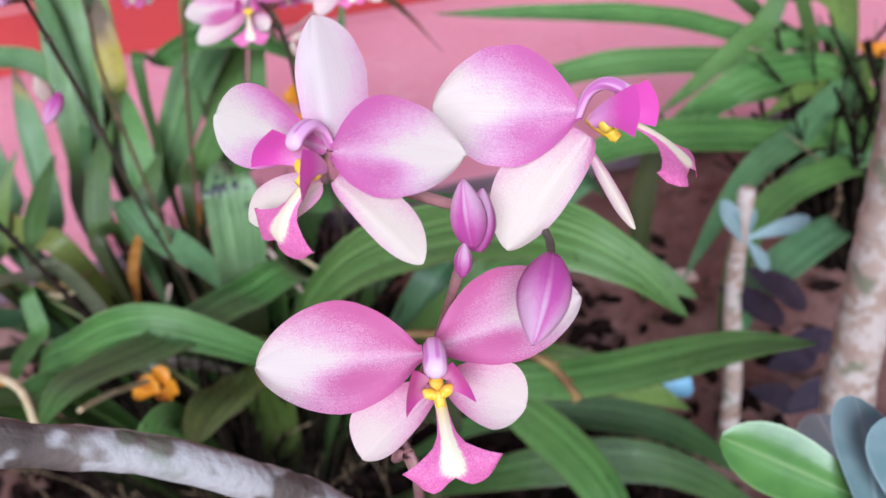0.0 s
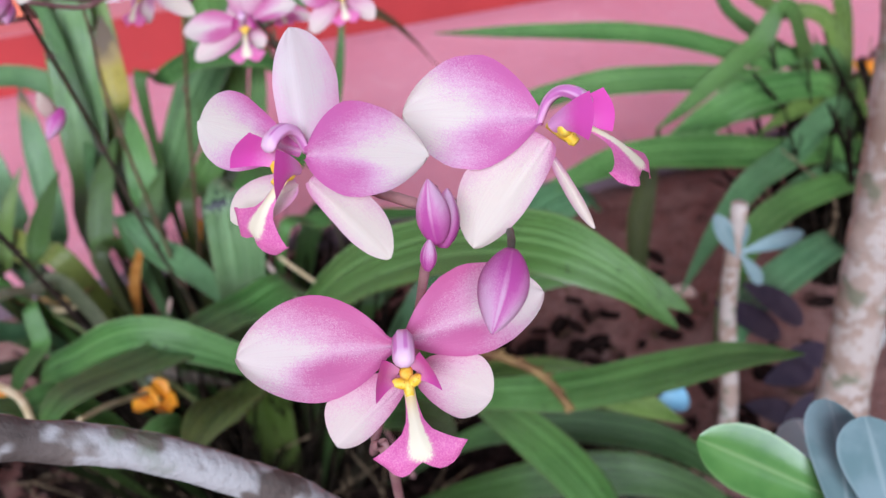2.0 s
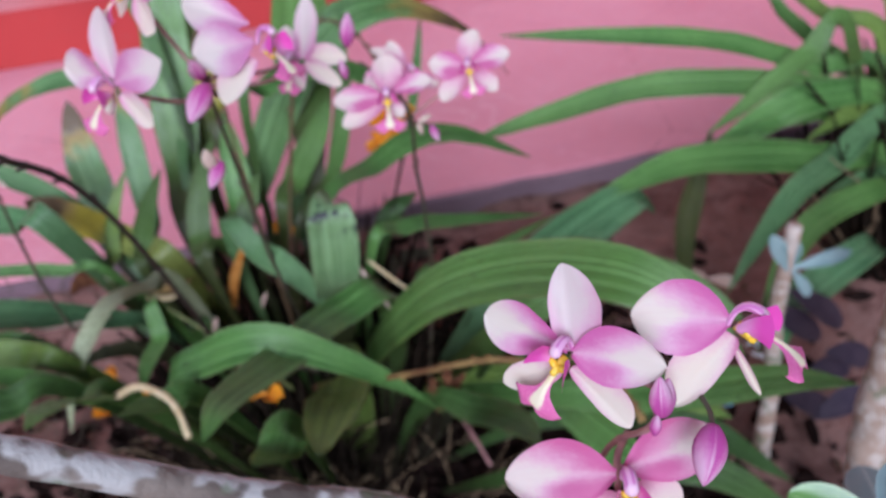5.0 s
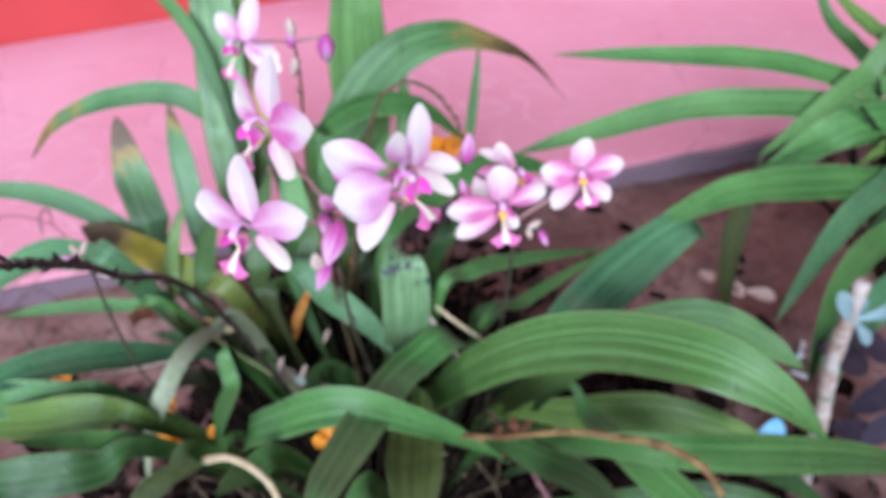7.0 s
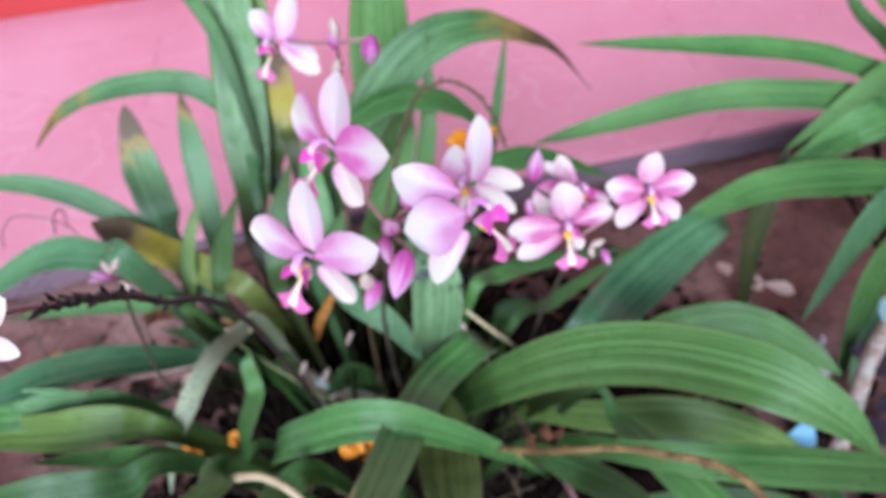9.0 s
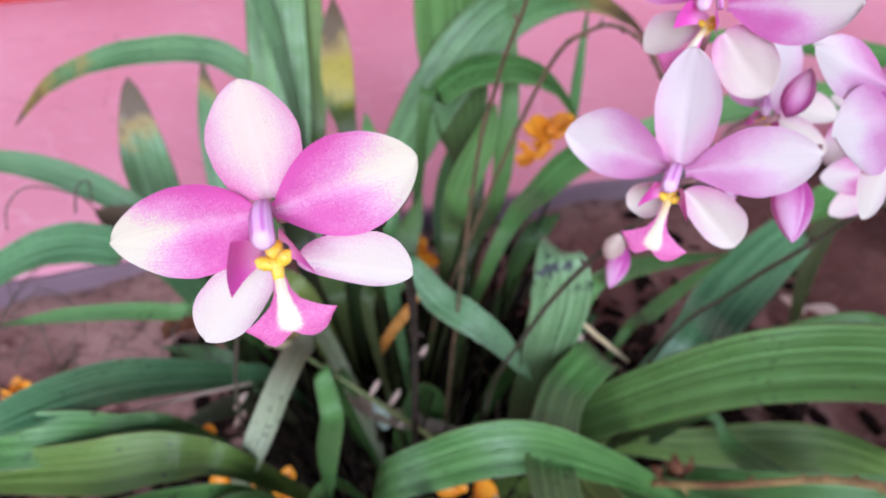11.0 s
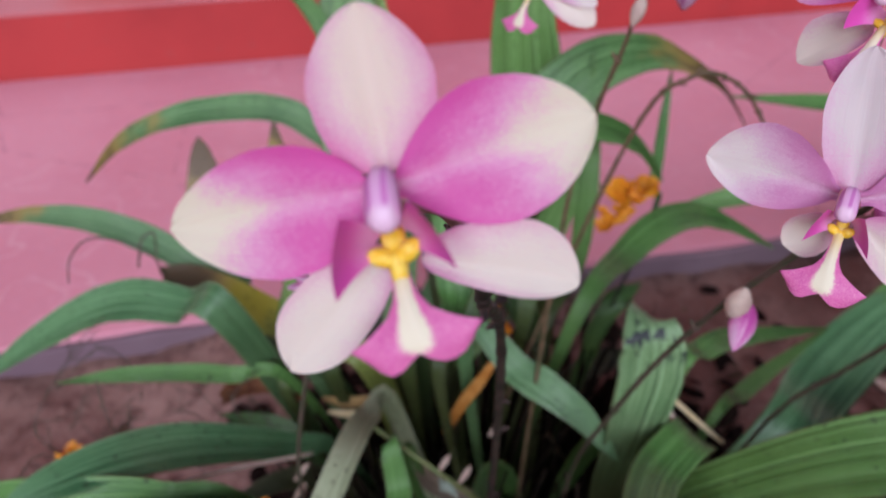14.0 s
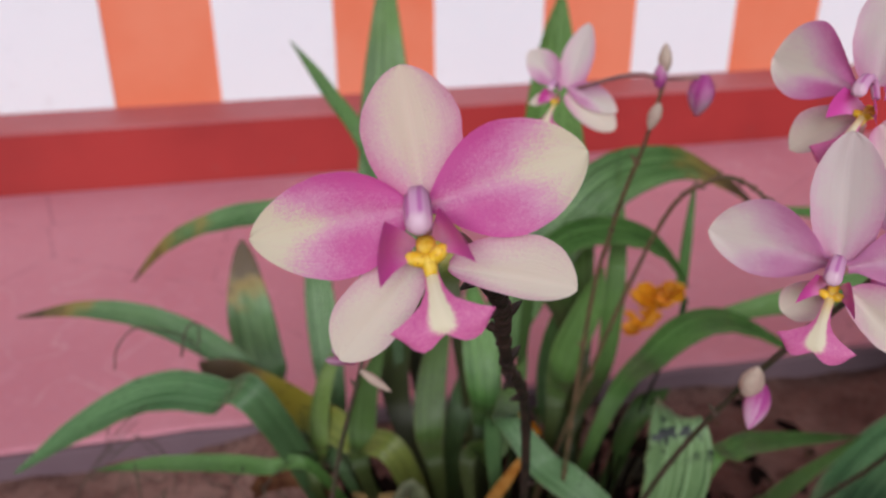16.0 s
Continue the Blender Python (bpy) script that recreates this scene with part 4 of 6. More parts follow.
def shaped_blade(foot, tip, normal, near, far, way, peak, cup, material, blunt, wide_foot=1.2):
    """A petal from its foot to its tip in the flower's own units, with a half width of its own on either side of the midrib."""
    foot, tip, normal = Vector(foot), Vector(tip), Vector(normal).normalized()
    axis = tip - foot
    length = axis.length
    across = normal.cross(axis).normalized() * way
    bm = bmesh.new()
    uv = bm.loops.layers.uv.new("UVMap")
    rows, n, m = [], 24, 14
    size = near + far
    for i in range(n + 1):
        u = 0.5 - 0.5 * math.cos(math.pi * i / n)
        s = u ** (math.log(0.5) / math.log(peak))
        w = max(math.sin(math.pi * s), 0) ** (blunt * (wide_foot if s < 0.5 else 1))
        w = max(w, 0.16 * (1 - u), 0.004)
        row = []
        for j in range(m + 1):
            v = 2 * j / m - 1
            reach = w * v * (near if v > 0 else far)
            z = cup * size * w * (v * v - 0.3) - 0.05 * length * u * u - 0.022 * math.exp(-((v / 0.12) ** 2)) * (1 - u)
            z += 0.05 * size * noise.noise((u * 2.6 + length, v * 1.6, near * 9)) * (0.3 + abs(v))
            ripple = 1 + 0.03 * noise.noise((u * 7, near * 20, far * 20)) * abs(v)
            row.append(bm.verts.new(foot + axis * u + across * reach * ripple + normal * z))
        rows.append(row)
    for i in range(n):
        for j in range(m):
            f = bm.faces.new((rows[i][j], rows[i][j + 1], rows[i + 1][j + 1], rows[i + 1][j]))
            f.smooth = True
            for loop, (a, b) in zip(f.loops, ((i, j), (i, j + 1), (i + 1, j + 1), (i + 1, j))):
                loop[uv].uv = (0.5 - 0.5 * math.cos(math.pi * a / n), b / m)
    me = bpy.data.meshes.new("blade")
    bm.to_mesh(me)
    bm.free()
    me.materials.append(material)
    return me


def shaped_flower(spike, m, tone, lip, blades, label=""):
    """An open flower whose petals and sepals each have their own reach and breadth.
    lip: its tilt, size and turn, the side lobes' size, how far it sits below the centre, and the column's nod."""
    tilt, scale, turn, wing, drop, nod = lip
    f = place("flower", COLUMN_MESH, spike, label or "open orchid flower, magenta and cream, yellow centre", m @ pose(0, 0, 0, nod, 0, 0.4 * turn) @ Matrix.Scale(0.81, 4))
    f_base = m @ pose(0, drop, 0, 0, 0, turn)
    for kind, foot, tip, normal, near, far, way, peak, cup in blades:
        mesh = shaped_blade(foot, tip, normal, near, far, way, peak, cup, TONES[tone][kind], *((0.62, 1.2) if kind == "petal" else (0.60, 0.45)))
        place("petal" if kind == "petal" else "sepal", mesh, f, m=m)
    place("lip", LIP_MESH, f, "pink fan-shaped lip with a cream streak", f_base @ pose(0, 0, 0, tilt, 0, 0) @ Matrix.Scale(scale, 4))
    place("callus", CALLUS_MESH, f, "two bright yellow bumps", f_base @ Matrix.Scale(0.95 if wing > 0.9 else 0.8, 4))
    for lobe in LOBES:
        place("side_lobe", lobe, f, "purple upturned lobe", f_base @ Matrix.Scale(wing, 4))
    return f


def bud(spike, at, tip, size, label="", thick=1.0):
    """A closed bud from its foot towards its tip."""
    way = Vector(tip) - Vector(at)
    m = Matrix.Translation(at) @ way.to_track_quat("Y", "Z").to_matrix().to_4x4() @ Matrix.Diagonal((size * thick, size, size * thick, 1))
    return place("bud", DRY_BUD_MESH if "papery" in label else BUD_MESH, spike, label or "closed lilac-pink bud", m)


def stem(parent, points, radii, material=None, name="stem", nodes=0, n=26, label="", seed=1):
    """A stem with a few swollen joints and bracts."""
    bm = bmesh.new()
    line = tube(bm, points, radii, n, 8, 0.06, seed)
    rng = random.Random(seed)
    for k in range(nodes):
        i = int((k + 0.5) / nodes * n)
        t = (line[min(i + 1, n)] - line[max(i - 1, 0)]).normalized()
        out = Vector((rng.uniform(-1, 1), rng.uniform(-1, 1), rng.uniform(-0.3, 0.8)))
        out = (out - t * out.dot(t)).normalized()
        r = radii[0]
        tube(bm, [line[i], line[i] + out * r * 1.5 + t * r, line[i] + out * r * 2.6 + t * r * 2.2], [r * 0.8, r * 0.6, r * 0.12], 4, 6)
        ball(bm, line[i], (r * 1.2,) * 3, u=8, v=5)
    return part(name, bm, material or STEM, parent, label)


def matrix(at, face, up, size):
    """A pose with +z along face and +y towards up, scaled."""
    z = Vector(face).normalized()
    x = Vector(up).cross(z).normalized()
    y = z.cross(x)
    r = Matrix((x, y, z)).transposed().to_4x4()
    return Matrix.Translation(at) @ r @ Matrix.Scale(size, 4)


# the single flower that stands by itself
lone = thing("orchid_spike", (0.09, 0.08, 0.05), "tall dark orchid spike with one open magenta flower", "orchid flower")
shaped_flower(lone, matrix((-0.0434, -0.2961, 0.7506), (-0.232, -0.911, 0.340), (0.053, 0.402, 0.914), 0.0257), 'deep', (4, 0.68, 13, 1.0, -0.1, 24), [
    ('petal', (-0.064, 0.027, 0), (-0.976, -0.114, 0), (0, 0, 1), 0.272, 0.316, -1, 0.44, 0.1),
    ('petal', (0.03, 0.036, 0), (0.908, 0.302, 0), (0, 0, 1), 0.315, 0.321, 1, 0.51, 0.1),
    ('dorsal', (-0.004, 0.094, -0.06), (-0.105, 0.811, -0.06), (0, 0, 1), 0.268, 0.287, 1, 0.51, 0.1),
    ('sepal', (-0.008, -0.26, -0.06), (-0.513, -0.827, -0.06), (0, 0, 1), 0.224, 0.164, -1, 0.61, 0.1),
    ('sepal', (0.129, -0.312, -0.06), (0.84, -0.465, -0.06), (0, 0, 1), 0.262, 0.098, 1, 0.63, 0.1),
])
stem(lone, [(0.09, 0.08, 0.05), (0.0320, -0.1200, 0.5420), (-0.0020, -0.2000, 0.6600), (-0.0140, -0.2350, 0.6990), (-0.0270, -0.2650, 0.7250)], [0.0021, 0.0020, 0.0018, 0.0014], STEM_BLACK, nodes=24, n=40)
stem(lone, [(-0.0180, -0.2450, 0.7080), (-0.0320, -0.2750, 0.7350), (-0.0410, -0.2880, 0.7440)], [0.0014, 0.0012, 0.001], STEM_ROSE, "pedicel")
# the cluster that stands in front
front = thing("orchid_spike", (0.24, -0.12, 0.05), "orchid spike with three open pink flowers and buds", "orchid flower")
shaped_flower(front, matrix((0.2084, -0.4793, 0.7045), (-0.741, -0.561, 0.370), (0.101, 0.436, 0.894), 0.0236), 'blush', (14, 0.78, -30, 1.05, -0.03, 8), [
    ('petal', (-0.023, 0.002, 0.004), (-1.001, 0.341, 0.191), (0.18, -0.01, 0.98), 0.315, 0.3, -1, 0.62, 0.1),
    ('petal', (0.027, -0.025, 0.015), (0.998, -0.143, -0.169), (0.18, -0.01, 0.98), 0.383, 0.296, 1, 0.46, 0.12),
    ('dorsal', (-0.031, 0.016, -0.045), (-0.095, 0.925, -0.031), (0.15, -0.01, 0.99), 0.192, 0.429, 1, 0.47, 0.1),
    ('sepal', (-0.14, -0.241, -0.03), (-0.881, -0.465, 0.078), (0.15, -0.01, 0.99), 0.189, 0.157, -1, 0.56, 0.1),
    ('sepal', (-0.041, -0.228, -0.045), (0.579, -0.843, -0.14), (0.15, -0.01, 0.99), 0.284, 0.098, 1, 0.62, 0.1),
])
shaped_flower(front, matrix((0.2524, -0.4799, 0.7011), (0.752, -0.621, 0.221), (0.101, 0.436, 0.894), 0.0262), 'blush', (-18, 0.88, 6, 1.0, 0.05, 0), [
    ('petal', (-0.008, 0.037, 0.006), (-0.489, 0.16, -0.852), (-0.87, -0.02, 0.49), 0.414, 0.389, -1, 0.51, 0.1),
    ('sepal', (0.042, -0.134, 0.02), (-0.246, -0.851, -0.528), (-0.87, -0.02, 0.49), 0.363, 0.149, -1, 0.53, 0.1),
    ('sepal', (0.06, -0.217, 0.006), (0.222, -0.805, 0.239), (-0.84, -0.02, 0.54), 0.065, 0.03, -1, 0.57, 0.5),
])
shaped_flower(front, matrix((0.2187, -0.4920, 0.6656), (-0.139, -0.857, 0.496), (0.247, 0.629, 0.737), 0.0282), 'rose', (8, 0.74, 12, 0.85, -0.06, 14), [
    ('petal', (-0.072, 0.046, -0.002), (-1.13, -0.046, -0.007), (-0.01, 0.04, 1), 0.382, 0.328, -1, 0.5, 0.1),
    ('petal', (-0.011, 0.075, -0.023), (0.942, 0.414, -0.028), (-0.01, 0.04, 1), 0.356, 0.254, 1, 0.52, 0.1),
    ('sepal', (0.011, -0.194, -0.063), (-0.455, -0.648, -0.049), (-0.01, 0.04, 1), 0.276, 0.108, -1, 0.65, 0.1),
    ('sepal', (0.083, -0.129, -0.065), (0.602, -0.31, -0.054), (-0.01, 0.04, 1), 0.242, 0.202, 1, 0.65, 0.1),
])
bud(front, (0.2272, -0.4944, 0.6892), (0.2273, -0.4913, 0.6995), 0.0115)
bud(front, (0.2283, -0.4927, 0.6871), (0.2311, -0.4889, 0.6968), 0.0105)
bud(front, (0.2244, -0.4963, 0.6854), (0.2257, -0.4947, 0.6907), 0.0058)
bud(front, (0.2388, -0.4992, 0.6875), (0.2313, -0.5101, 0.6797), 0.0155, 'plump closed lilac bud hanging down', 1.08)
stem(front, [(0.24, -0.12, 0.05), (0.2154, -0.4643, 0.5960), (0.2111, -0.4704, 0.6238), (0.2241, -0.4692, 0.6516), (0.2248, -0.4924, 0.6838), (0.2286, -0.4891, 0.6900), (0.2300, -0.4822, 0.6937)], [0.0014, 0.0012, 0.001, 0.0009, 0.0008], STEM_ROSE)
stem(front, [(0.2341, -0.4699, 0.6775), (0.2461, -0.4535, 0.6661), (0.2473, -0.4680, 0.6735), (0.2414, -0.4910, 0.6854), (0.2387, -0.4993, 0.6873)], [0.0008, 0.0008, 0.0007], STEM, 'pedicel')
stem(front, [(0.2290, -0.4865, 0.6917), (0.2222, -0.4783, 0.6918), (0.2142, -0.4761, 0.6966), (0.2091, -0.4792, 0.7018)], [0.001, 0.0012, 0.001], STEM_ROSE, 'pedicel')
stem(front, [(0.2311, -0.4802, 0.6866), (0.2463, -0.4545, 0.6755), (0.2575, -0.4525, 0.6800), (0.2543, -0.4737, 0.6940)], [0.001, 0.0012, 0.001], STEM_ROSE, 'pedicel')
stem(front, [(0.2264, -0.4767, 0.6652), (0.2238, -0.4765, 0.6558), (0.2187, -0.4889, 0.6576)], [0.001, 0.0012, 0.001], STEM_ROSE, 'pedicel')
# the cluster over the clump
middle = thing("orchid_spike", (0.15, 0.06, 0.05), "dark orchid spike crowded with pale pink flowers and buds", "orchid flower")
shaped_flower(middle, matrix((0.0908, -0.2149, 0.7373), (-0.858, -0.449, 0.249), (0.000, 0.200, 1.000), 0.029), 'blush', (-4, 0.74, -6, 0.9, -0.06, 12), [
    ('petal', (-0.107, 0.035, -0), (-1.037, 0.375, 0), (0, 0, 1), 0.458, 0.285, -1, 0.64, 0.1),
    ('petal', (0.081, 0.027, 0), (1.278, 0.174, -0), (0, 0, 1), 0.4, 0.36, 1, 0.53, 0.1),
    ('dorsal', (-0.036, 0.107, -0.06), (0.117, 1.118, -0.06), (0, 0, 1), 0.302, 0.428, 1, 0.55, 0.1),
    ('sepal', (-0.174, -0.184, -0.06), (-0.781, -0.51, -0.06), (0, 0, 1), 0.259, 0.134, -1, 0.58, 0.1),
    ('sepal', (0.065, -0.228, -0.06), (0.59, -0.732, -0.06), (0, 0, 1), 0.333, 0.283, 1, 0.58, 0.1),
])
shaped_flower(middle, matrix((0.0733, -0.2368, 0.6991), (-0.680, -0.715, 0.160), (0.000, 0.100, 1.000), 0.0305), 'pale', (-4, 0.74, -6, 0.9, -0.06, 12), [
    ('petal', (-0.082, 0.061, 0), (-1.092, 0.199, 0), (0, 0, 1), 0.406, 0.263, -1, 0.52, 0.1),
    ('petal', (0.068, 0.053, 0), (1.159, 0.411, 0), (0, 0, 1), 0.351, 0.302, 1, 0.57, 0.1),
    ('dorsal', (-0.001, 0.089, -0.06), (-0.047, 1.154, -0.06), (0, 0, 1), 0.27, 0.303, 1, 0.54, 0.1),
    ('sepal', (-0.074, -0.17, -0.06), (-0.412, -0.44, -0.06), (0, 0, 1), 0.169, 0.183, -1, 0.57, 0.1),
    ('sepal', (0.09, -0.151, -0.06), (0.623, -0.619, -0.06), (0, 0, 1), 0.312, 0.157, 1, 0.61, 0.1),
])
shaped_flower(middle, matrix((0.1437, -0.2399, 0.7085), (0.723, -0.622, 0.301), (0.000, 0.300, 1.000), 0.031), 'pale', (-6, 0.8, 0, 1.0, -0.03, 0), [
    ('petal', (-0.058, 0.051, -0.028), (-0.854, 0.075, -0.508), (-0.5, 0.23, 0.84), 0.363, 0.449, -1, 0.56, 0.1),
    ('petal', (0.037, 0.311, -0.124), (-0.612, 0.849, -0.658), (-0.5, 0.23, 0.84), 0.231, 0.391, -1, 0.56, 0.1),
    ('sepal', (-0.105, -0.225, -0.05), (-0.737, -0.739, -0.284), (-0.5, 0.23, 0.84), 0.328, 0.113, -1, 0.58, 0.1),
])
shaped_flower(middle, matrix((0.1616, -0.1643, 0.6672), (-0.619, -0.722, 0.309), (0.000, 0.300, 1.000), 0.029), 'pale', (4, 0.7, -10, 0.9, -0.05, 10), [
    ('dorsal', (0.072, 0.002, -0.048), (0.157, 1.186, -0.261), (0.24, 0.15, 0.96), 0.196, 0.302, 1, 0.51, 0.1),
    ('petal', (-0.064, 0.054, 0.008), (-0.254, 0.67, -0.043), (0.24, 0.15, 0.96), 0.362, 0.181, 1, 0.46, 0.1),
    ('petal', (-0.055, -0.015, 0.036), (0.04, -0.607, 0.108), (0.24, 0.15, 0.96), 0.244, 0.193, -1, 0.47, 0.1),
    ('sepal', (0.095, 0.038, -0.08), (0.929, -0.113, -0.268), (0.24, 0.15, 0.96), 0.291, 0.134, 1, 0.52, 0.1),
    ('sepal', (0.099, -0.055, -0.056), (0.812, -0.579, -0.153), (0.24, 0.15, 0.96), 0.19, 0.17, 1, 0.51, 0.1),
])
bud(middle, (0.1210, -0.2200, 0.7020), (0.1200, -0.2250, 0.7230), 0.018)
bud(middle, (0.1150, -0.2350, 0.6910), (0.1070, -0.2500, 0.6830), 0.023, '', 1.0)
bud(middle, (0.1120, -0.2150, 0.6860), (0.1080, -0.2300, 0.7090), 0.0165)
bud(middle, (0.1080, -0.2100, 0.6800), (0.1080, -0.2200, 0.6750), 0.014)
bud(middle, (0.1060, -0.1700, 0.6160), (0.1010, -0.1750, 0.6100), 0.018, 'small half-open lilac bud')
bud(middle, (0.1000, -0.1700, 0.6120), (0.0990, -0.1750, 0.6270), 0.017, 'small papery withered bud')
stem(middle, [(0.15, 0.06, 0.05), (0.1250, 0.0000, 0.3210), (0.1130, -0.0800, 0.4840), (0.1120, -0.1400, 0.5870), (0.1120, -0.2000, 0.6700), (0.1120, -0.2150, 0.6920)], [0.0018, 0.0015, 0.0013, 0.001], nodes=6)
stem(middle, [(0.1130, -0.2050, 0.6780), (0.1020, -0.1960, 0.6970), (0.0920, -0.2110, 0.7290)], [0.0011, 0.0012, 0.001], STEM_ROSE, 'pedicel', n=10)
stem(middle, [(0.1120, -0.2050, 0.6710), (0.0940, -0.2060, 0.6730), (0.0770, -0.2310, 0.6920)], [0.0011, 0.0012, 0.001], STEM_ROSE, 'pedicel', n=10)
stem(middle, [(0.1140, -0.2050, 0.6780), (0.1350, -0.1930, 0.6690), (0.1530, -0.2060, 0.6770)], [0.0011, 0.0012, 0.001], STEM_ROSE, 'pedicel', n=10)
stem(middle, [(0.1150, -0.2050, 0.6810), (0.1390, -0.1730, 0.6670), (0.1610, -0.1660, 0.6680)], [0.0011, 0.0012, 0.001], STEM_ROSE, 'pedicel', n=10)
stem(middle, [(0.1140, -0.2050, 0.6740), (0.1160, -0.2040, 0.6710), (0.1170, -0.2280, 0.6860)], [0.0011, 0.0012, 0.001], STEM_ROSE, 'pedicel', n=10)
stem(middle, [(0.1140, -0.2050, 0.6800), (0.1180, -0.1980, 0.6810), (0.1210, -0.2160, 0.6990)], [0.0011, 0.0012, 0.001], STEM_ROSE, 'pedicel', n=10)
# the smaller spike to its side
side = thing("orchid_spike", (0.22, 0.05, 0.05), "orchid spike with small rose-pink flowers and buds", "orchid flower")
shaped_flower(side, matrix((0.2549, -0.1862, 0.6549), (-0.252, -0.855, 0.453), (0.000, 0.400, 0.900), 0.0235), 'rose', (10, 0.8, 4, 0.9, -0.05, 14), [
    ('petal', (-0.075, 0.035, -0.006), (-0.964, 0.24, -0.055), (-0.03, 0.09, 1), 0.294, 0.404, -1, 0.5, 0.1),
    ('petal', (0.057, 0.047, -0.002), (1.036, 0.139, 0.024), (-0.03, 0.09, 1), 0.326, 0.283, 1, 0.53, 0.1),
    ('dorsal', (0.019, 0.148, -0.063), (0.292, 0.836, -0.114), (-0.03, 0.09, 1), 0.358, 0.234, 1, 0.47, 0.1),
    ('sepal', (-0.081, -0.217, -0.033), (-0.794, -0.74, -0.012), (-0.03, 0.09, 1), 0.31, 0.161, -1, 0.62, 0.1),
    ('sepal', (0.105, -0.197, -0.029), (0.581, -0.72, 0.034), (-0.03, 0.09, 1), 0.276, 0.164, 1, 0.58, 0.1),
])
shaped_flower(side, matrix((0.2050, -0.1949, 0.6497), (-0.101, -0.858, 0.504), (0.000, 0.400, 0.900), 0.0255), 'rose', (10, 0.85, -4, 0.9, -0.05, 14), [
    ('petal', (-0.079, 0.036, -0.007), (-1.188, 0.08, -0.071), (-0.05, 0.08, 1), 0.3, 0.311, -1, 0.51, 0.1),
    ('petal', (0.09, 0.035, 0.002), (1.027, 0.187, 0.04), (-0.05, 0.08, 1), 0.276, 0.171, 1, 0.6, 0.1),
    ('dorsal', (0.036, 0.108, -0.057), (0.076, 0.903, -0.121), (-0.05, 0.08, 1), 0.294, 0.389, 1, 0.58, 0.1),
    ('sepal', (-0.1, -0.166, -0.042), (-1.073, -0.488, -0.068), (-0.05, 0.08, 1), 0.273, 0.191, -1, 0.58, 0.1),
    ('sepal', (0.076, -0.119, -0.036), (0.264, -0.515, 0.007), (-0.05, 0.08, 1), 0.163, 0.167, 1, 0.58, 0.1),
])
shaped_flower(side, matrix((0.2233, -0.1650, 0.6475), (0.202, -0.807, 0.555), (0.000, 0.400, 0.900), 0.0235), 'rose', (6, 0.6, 0, 0.8, -0.05, 10), [
    ('petal', (0.009, 0.04, -0), (-1.178, -0.295, -0.254), (-0.22, 0.06, 0.97), 0.554, 0.331, -1, 0.54, 0.1),
    ('petal', (0.095, -0.078, 0.027), (0.663, -0.433, 0.18), (-0.22, 0.06, 0.97), 0.165, 0.218, 1, 0.48, 0.1),
    ('dorsal', (0.007, 0.181, -0.06), (-0.251, 0.913, -0.164), (-0.22, 0.06, 0.97), 0.3, 0.149, 1, 0.62, 0.1),
    ('sepal', (-0.081, 0.271, -0.095), (-0.741, 0.812, -0.281), (-0.22, 0.06, 0.97), 0.184, 0.098, -1, 0.58, 0.1),
])
bud(side, (0.1880, -0.1900, 0.6800), (0.1910, -0.1900, 0.6990), 0.0185)
bud(side, (0.1840, -0.2000, 0.6660), (0.1820, -0.2000, 0.6800), 0.0115)
bud(side, (0.2290, -0.1900, 0.6240), (0.2320, -0.1950, 0.6150), 0.0105)
bud(side, (0.2220, -0.1900, 0.6280), (0.2310, -0.1900, 0.6310), 0.0085, 'withered papery bud')
bud(side, (0.2220, -0.1900, 0.6270), (0.2240, -0.1900, 0.6130), 0.0085, 'withered papery bud')
stem(side, [(0.22, 0.05, 0.05), (0.2410, -0.0300, 0.3720), (0.2330, -0.1000, 0.5010), (0.2230, -0.1500, 0.5760), (0.2190, -0.1800, 0.6270), (0.2080, -0.1800, 0.6510), (0.1940, -0.1800, 0.6660)], [0.0017, 0.0014, 0.0012, 0.0009], nodes=5)
stem(side, [(0.2180, -0.1780, 0.6250), (0.2410, -0.1800, 0.6390), (0.2580, -0.1840, 0.6510)], [0.001, 0.0011, 0.001], STEM_ROSE, 'pedicel', n=10)
stem(side, [(0.2160, -0.1780, 0.6240), (0.2140, -0.1800, 0.6320), (0.2070, -0.1900, 0.6450)], [0.001, 0.0011, 0.001], STEM_ROSE, 'pedicel', n=8)
stem(side, [(0.2140, -0.1780, 0.6410), (0.2230, -0.1650, 0.6400), (0.2280, -0.1600, 0.6440)], [0.001, 0.0011, 0.001], STEM_ROSE, 'pedicel', n=8)
stem(side, [(0.2180, -0.1780, 0.6250), (0.2220, -0.1820, 0.6230), (0.2290, -0.1900, 0.6240)], [0.001, 0.0011, 0.001], STEM, 'pedicel', n=8)
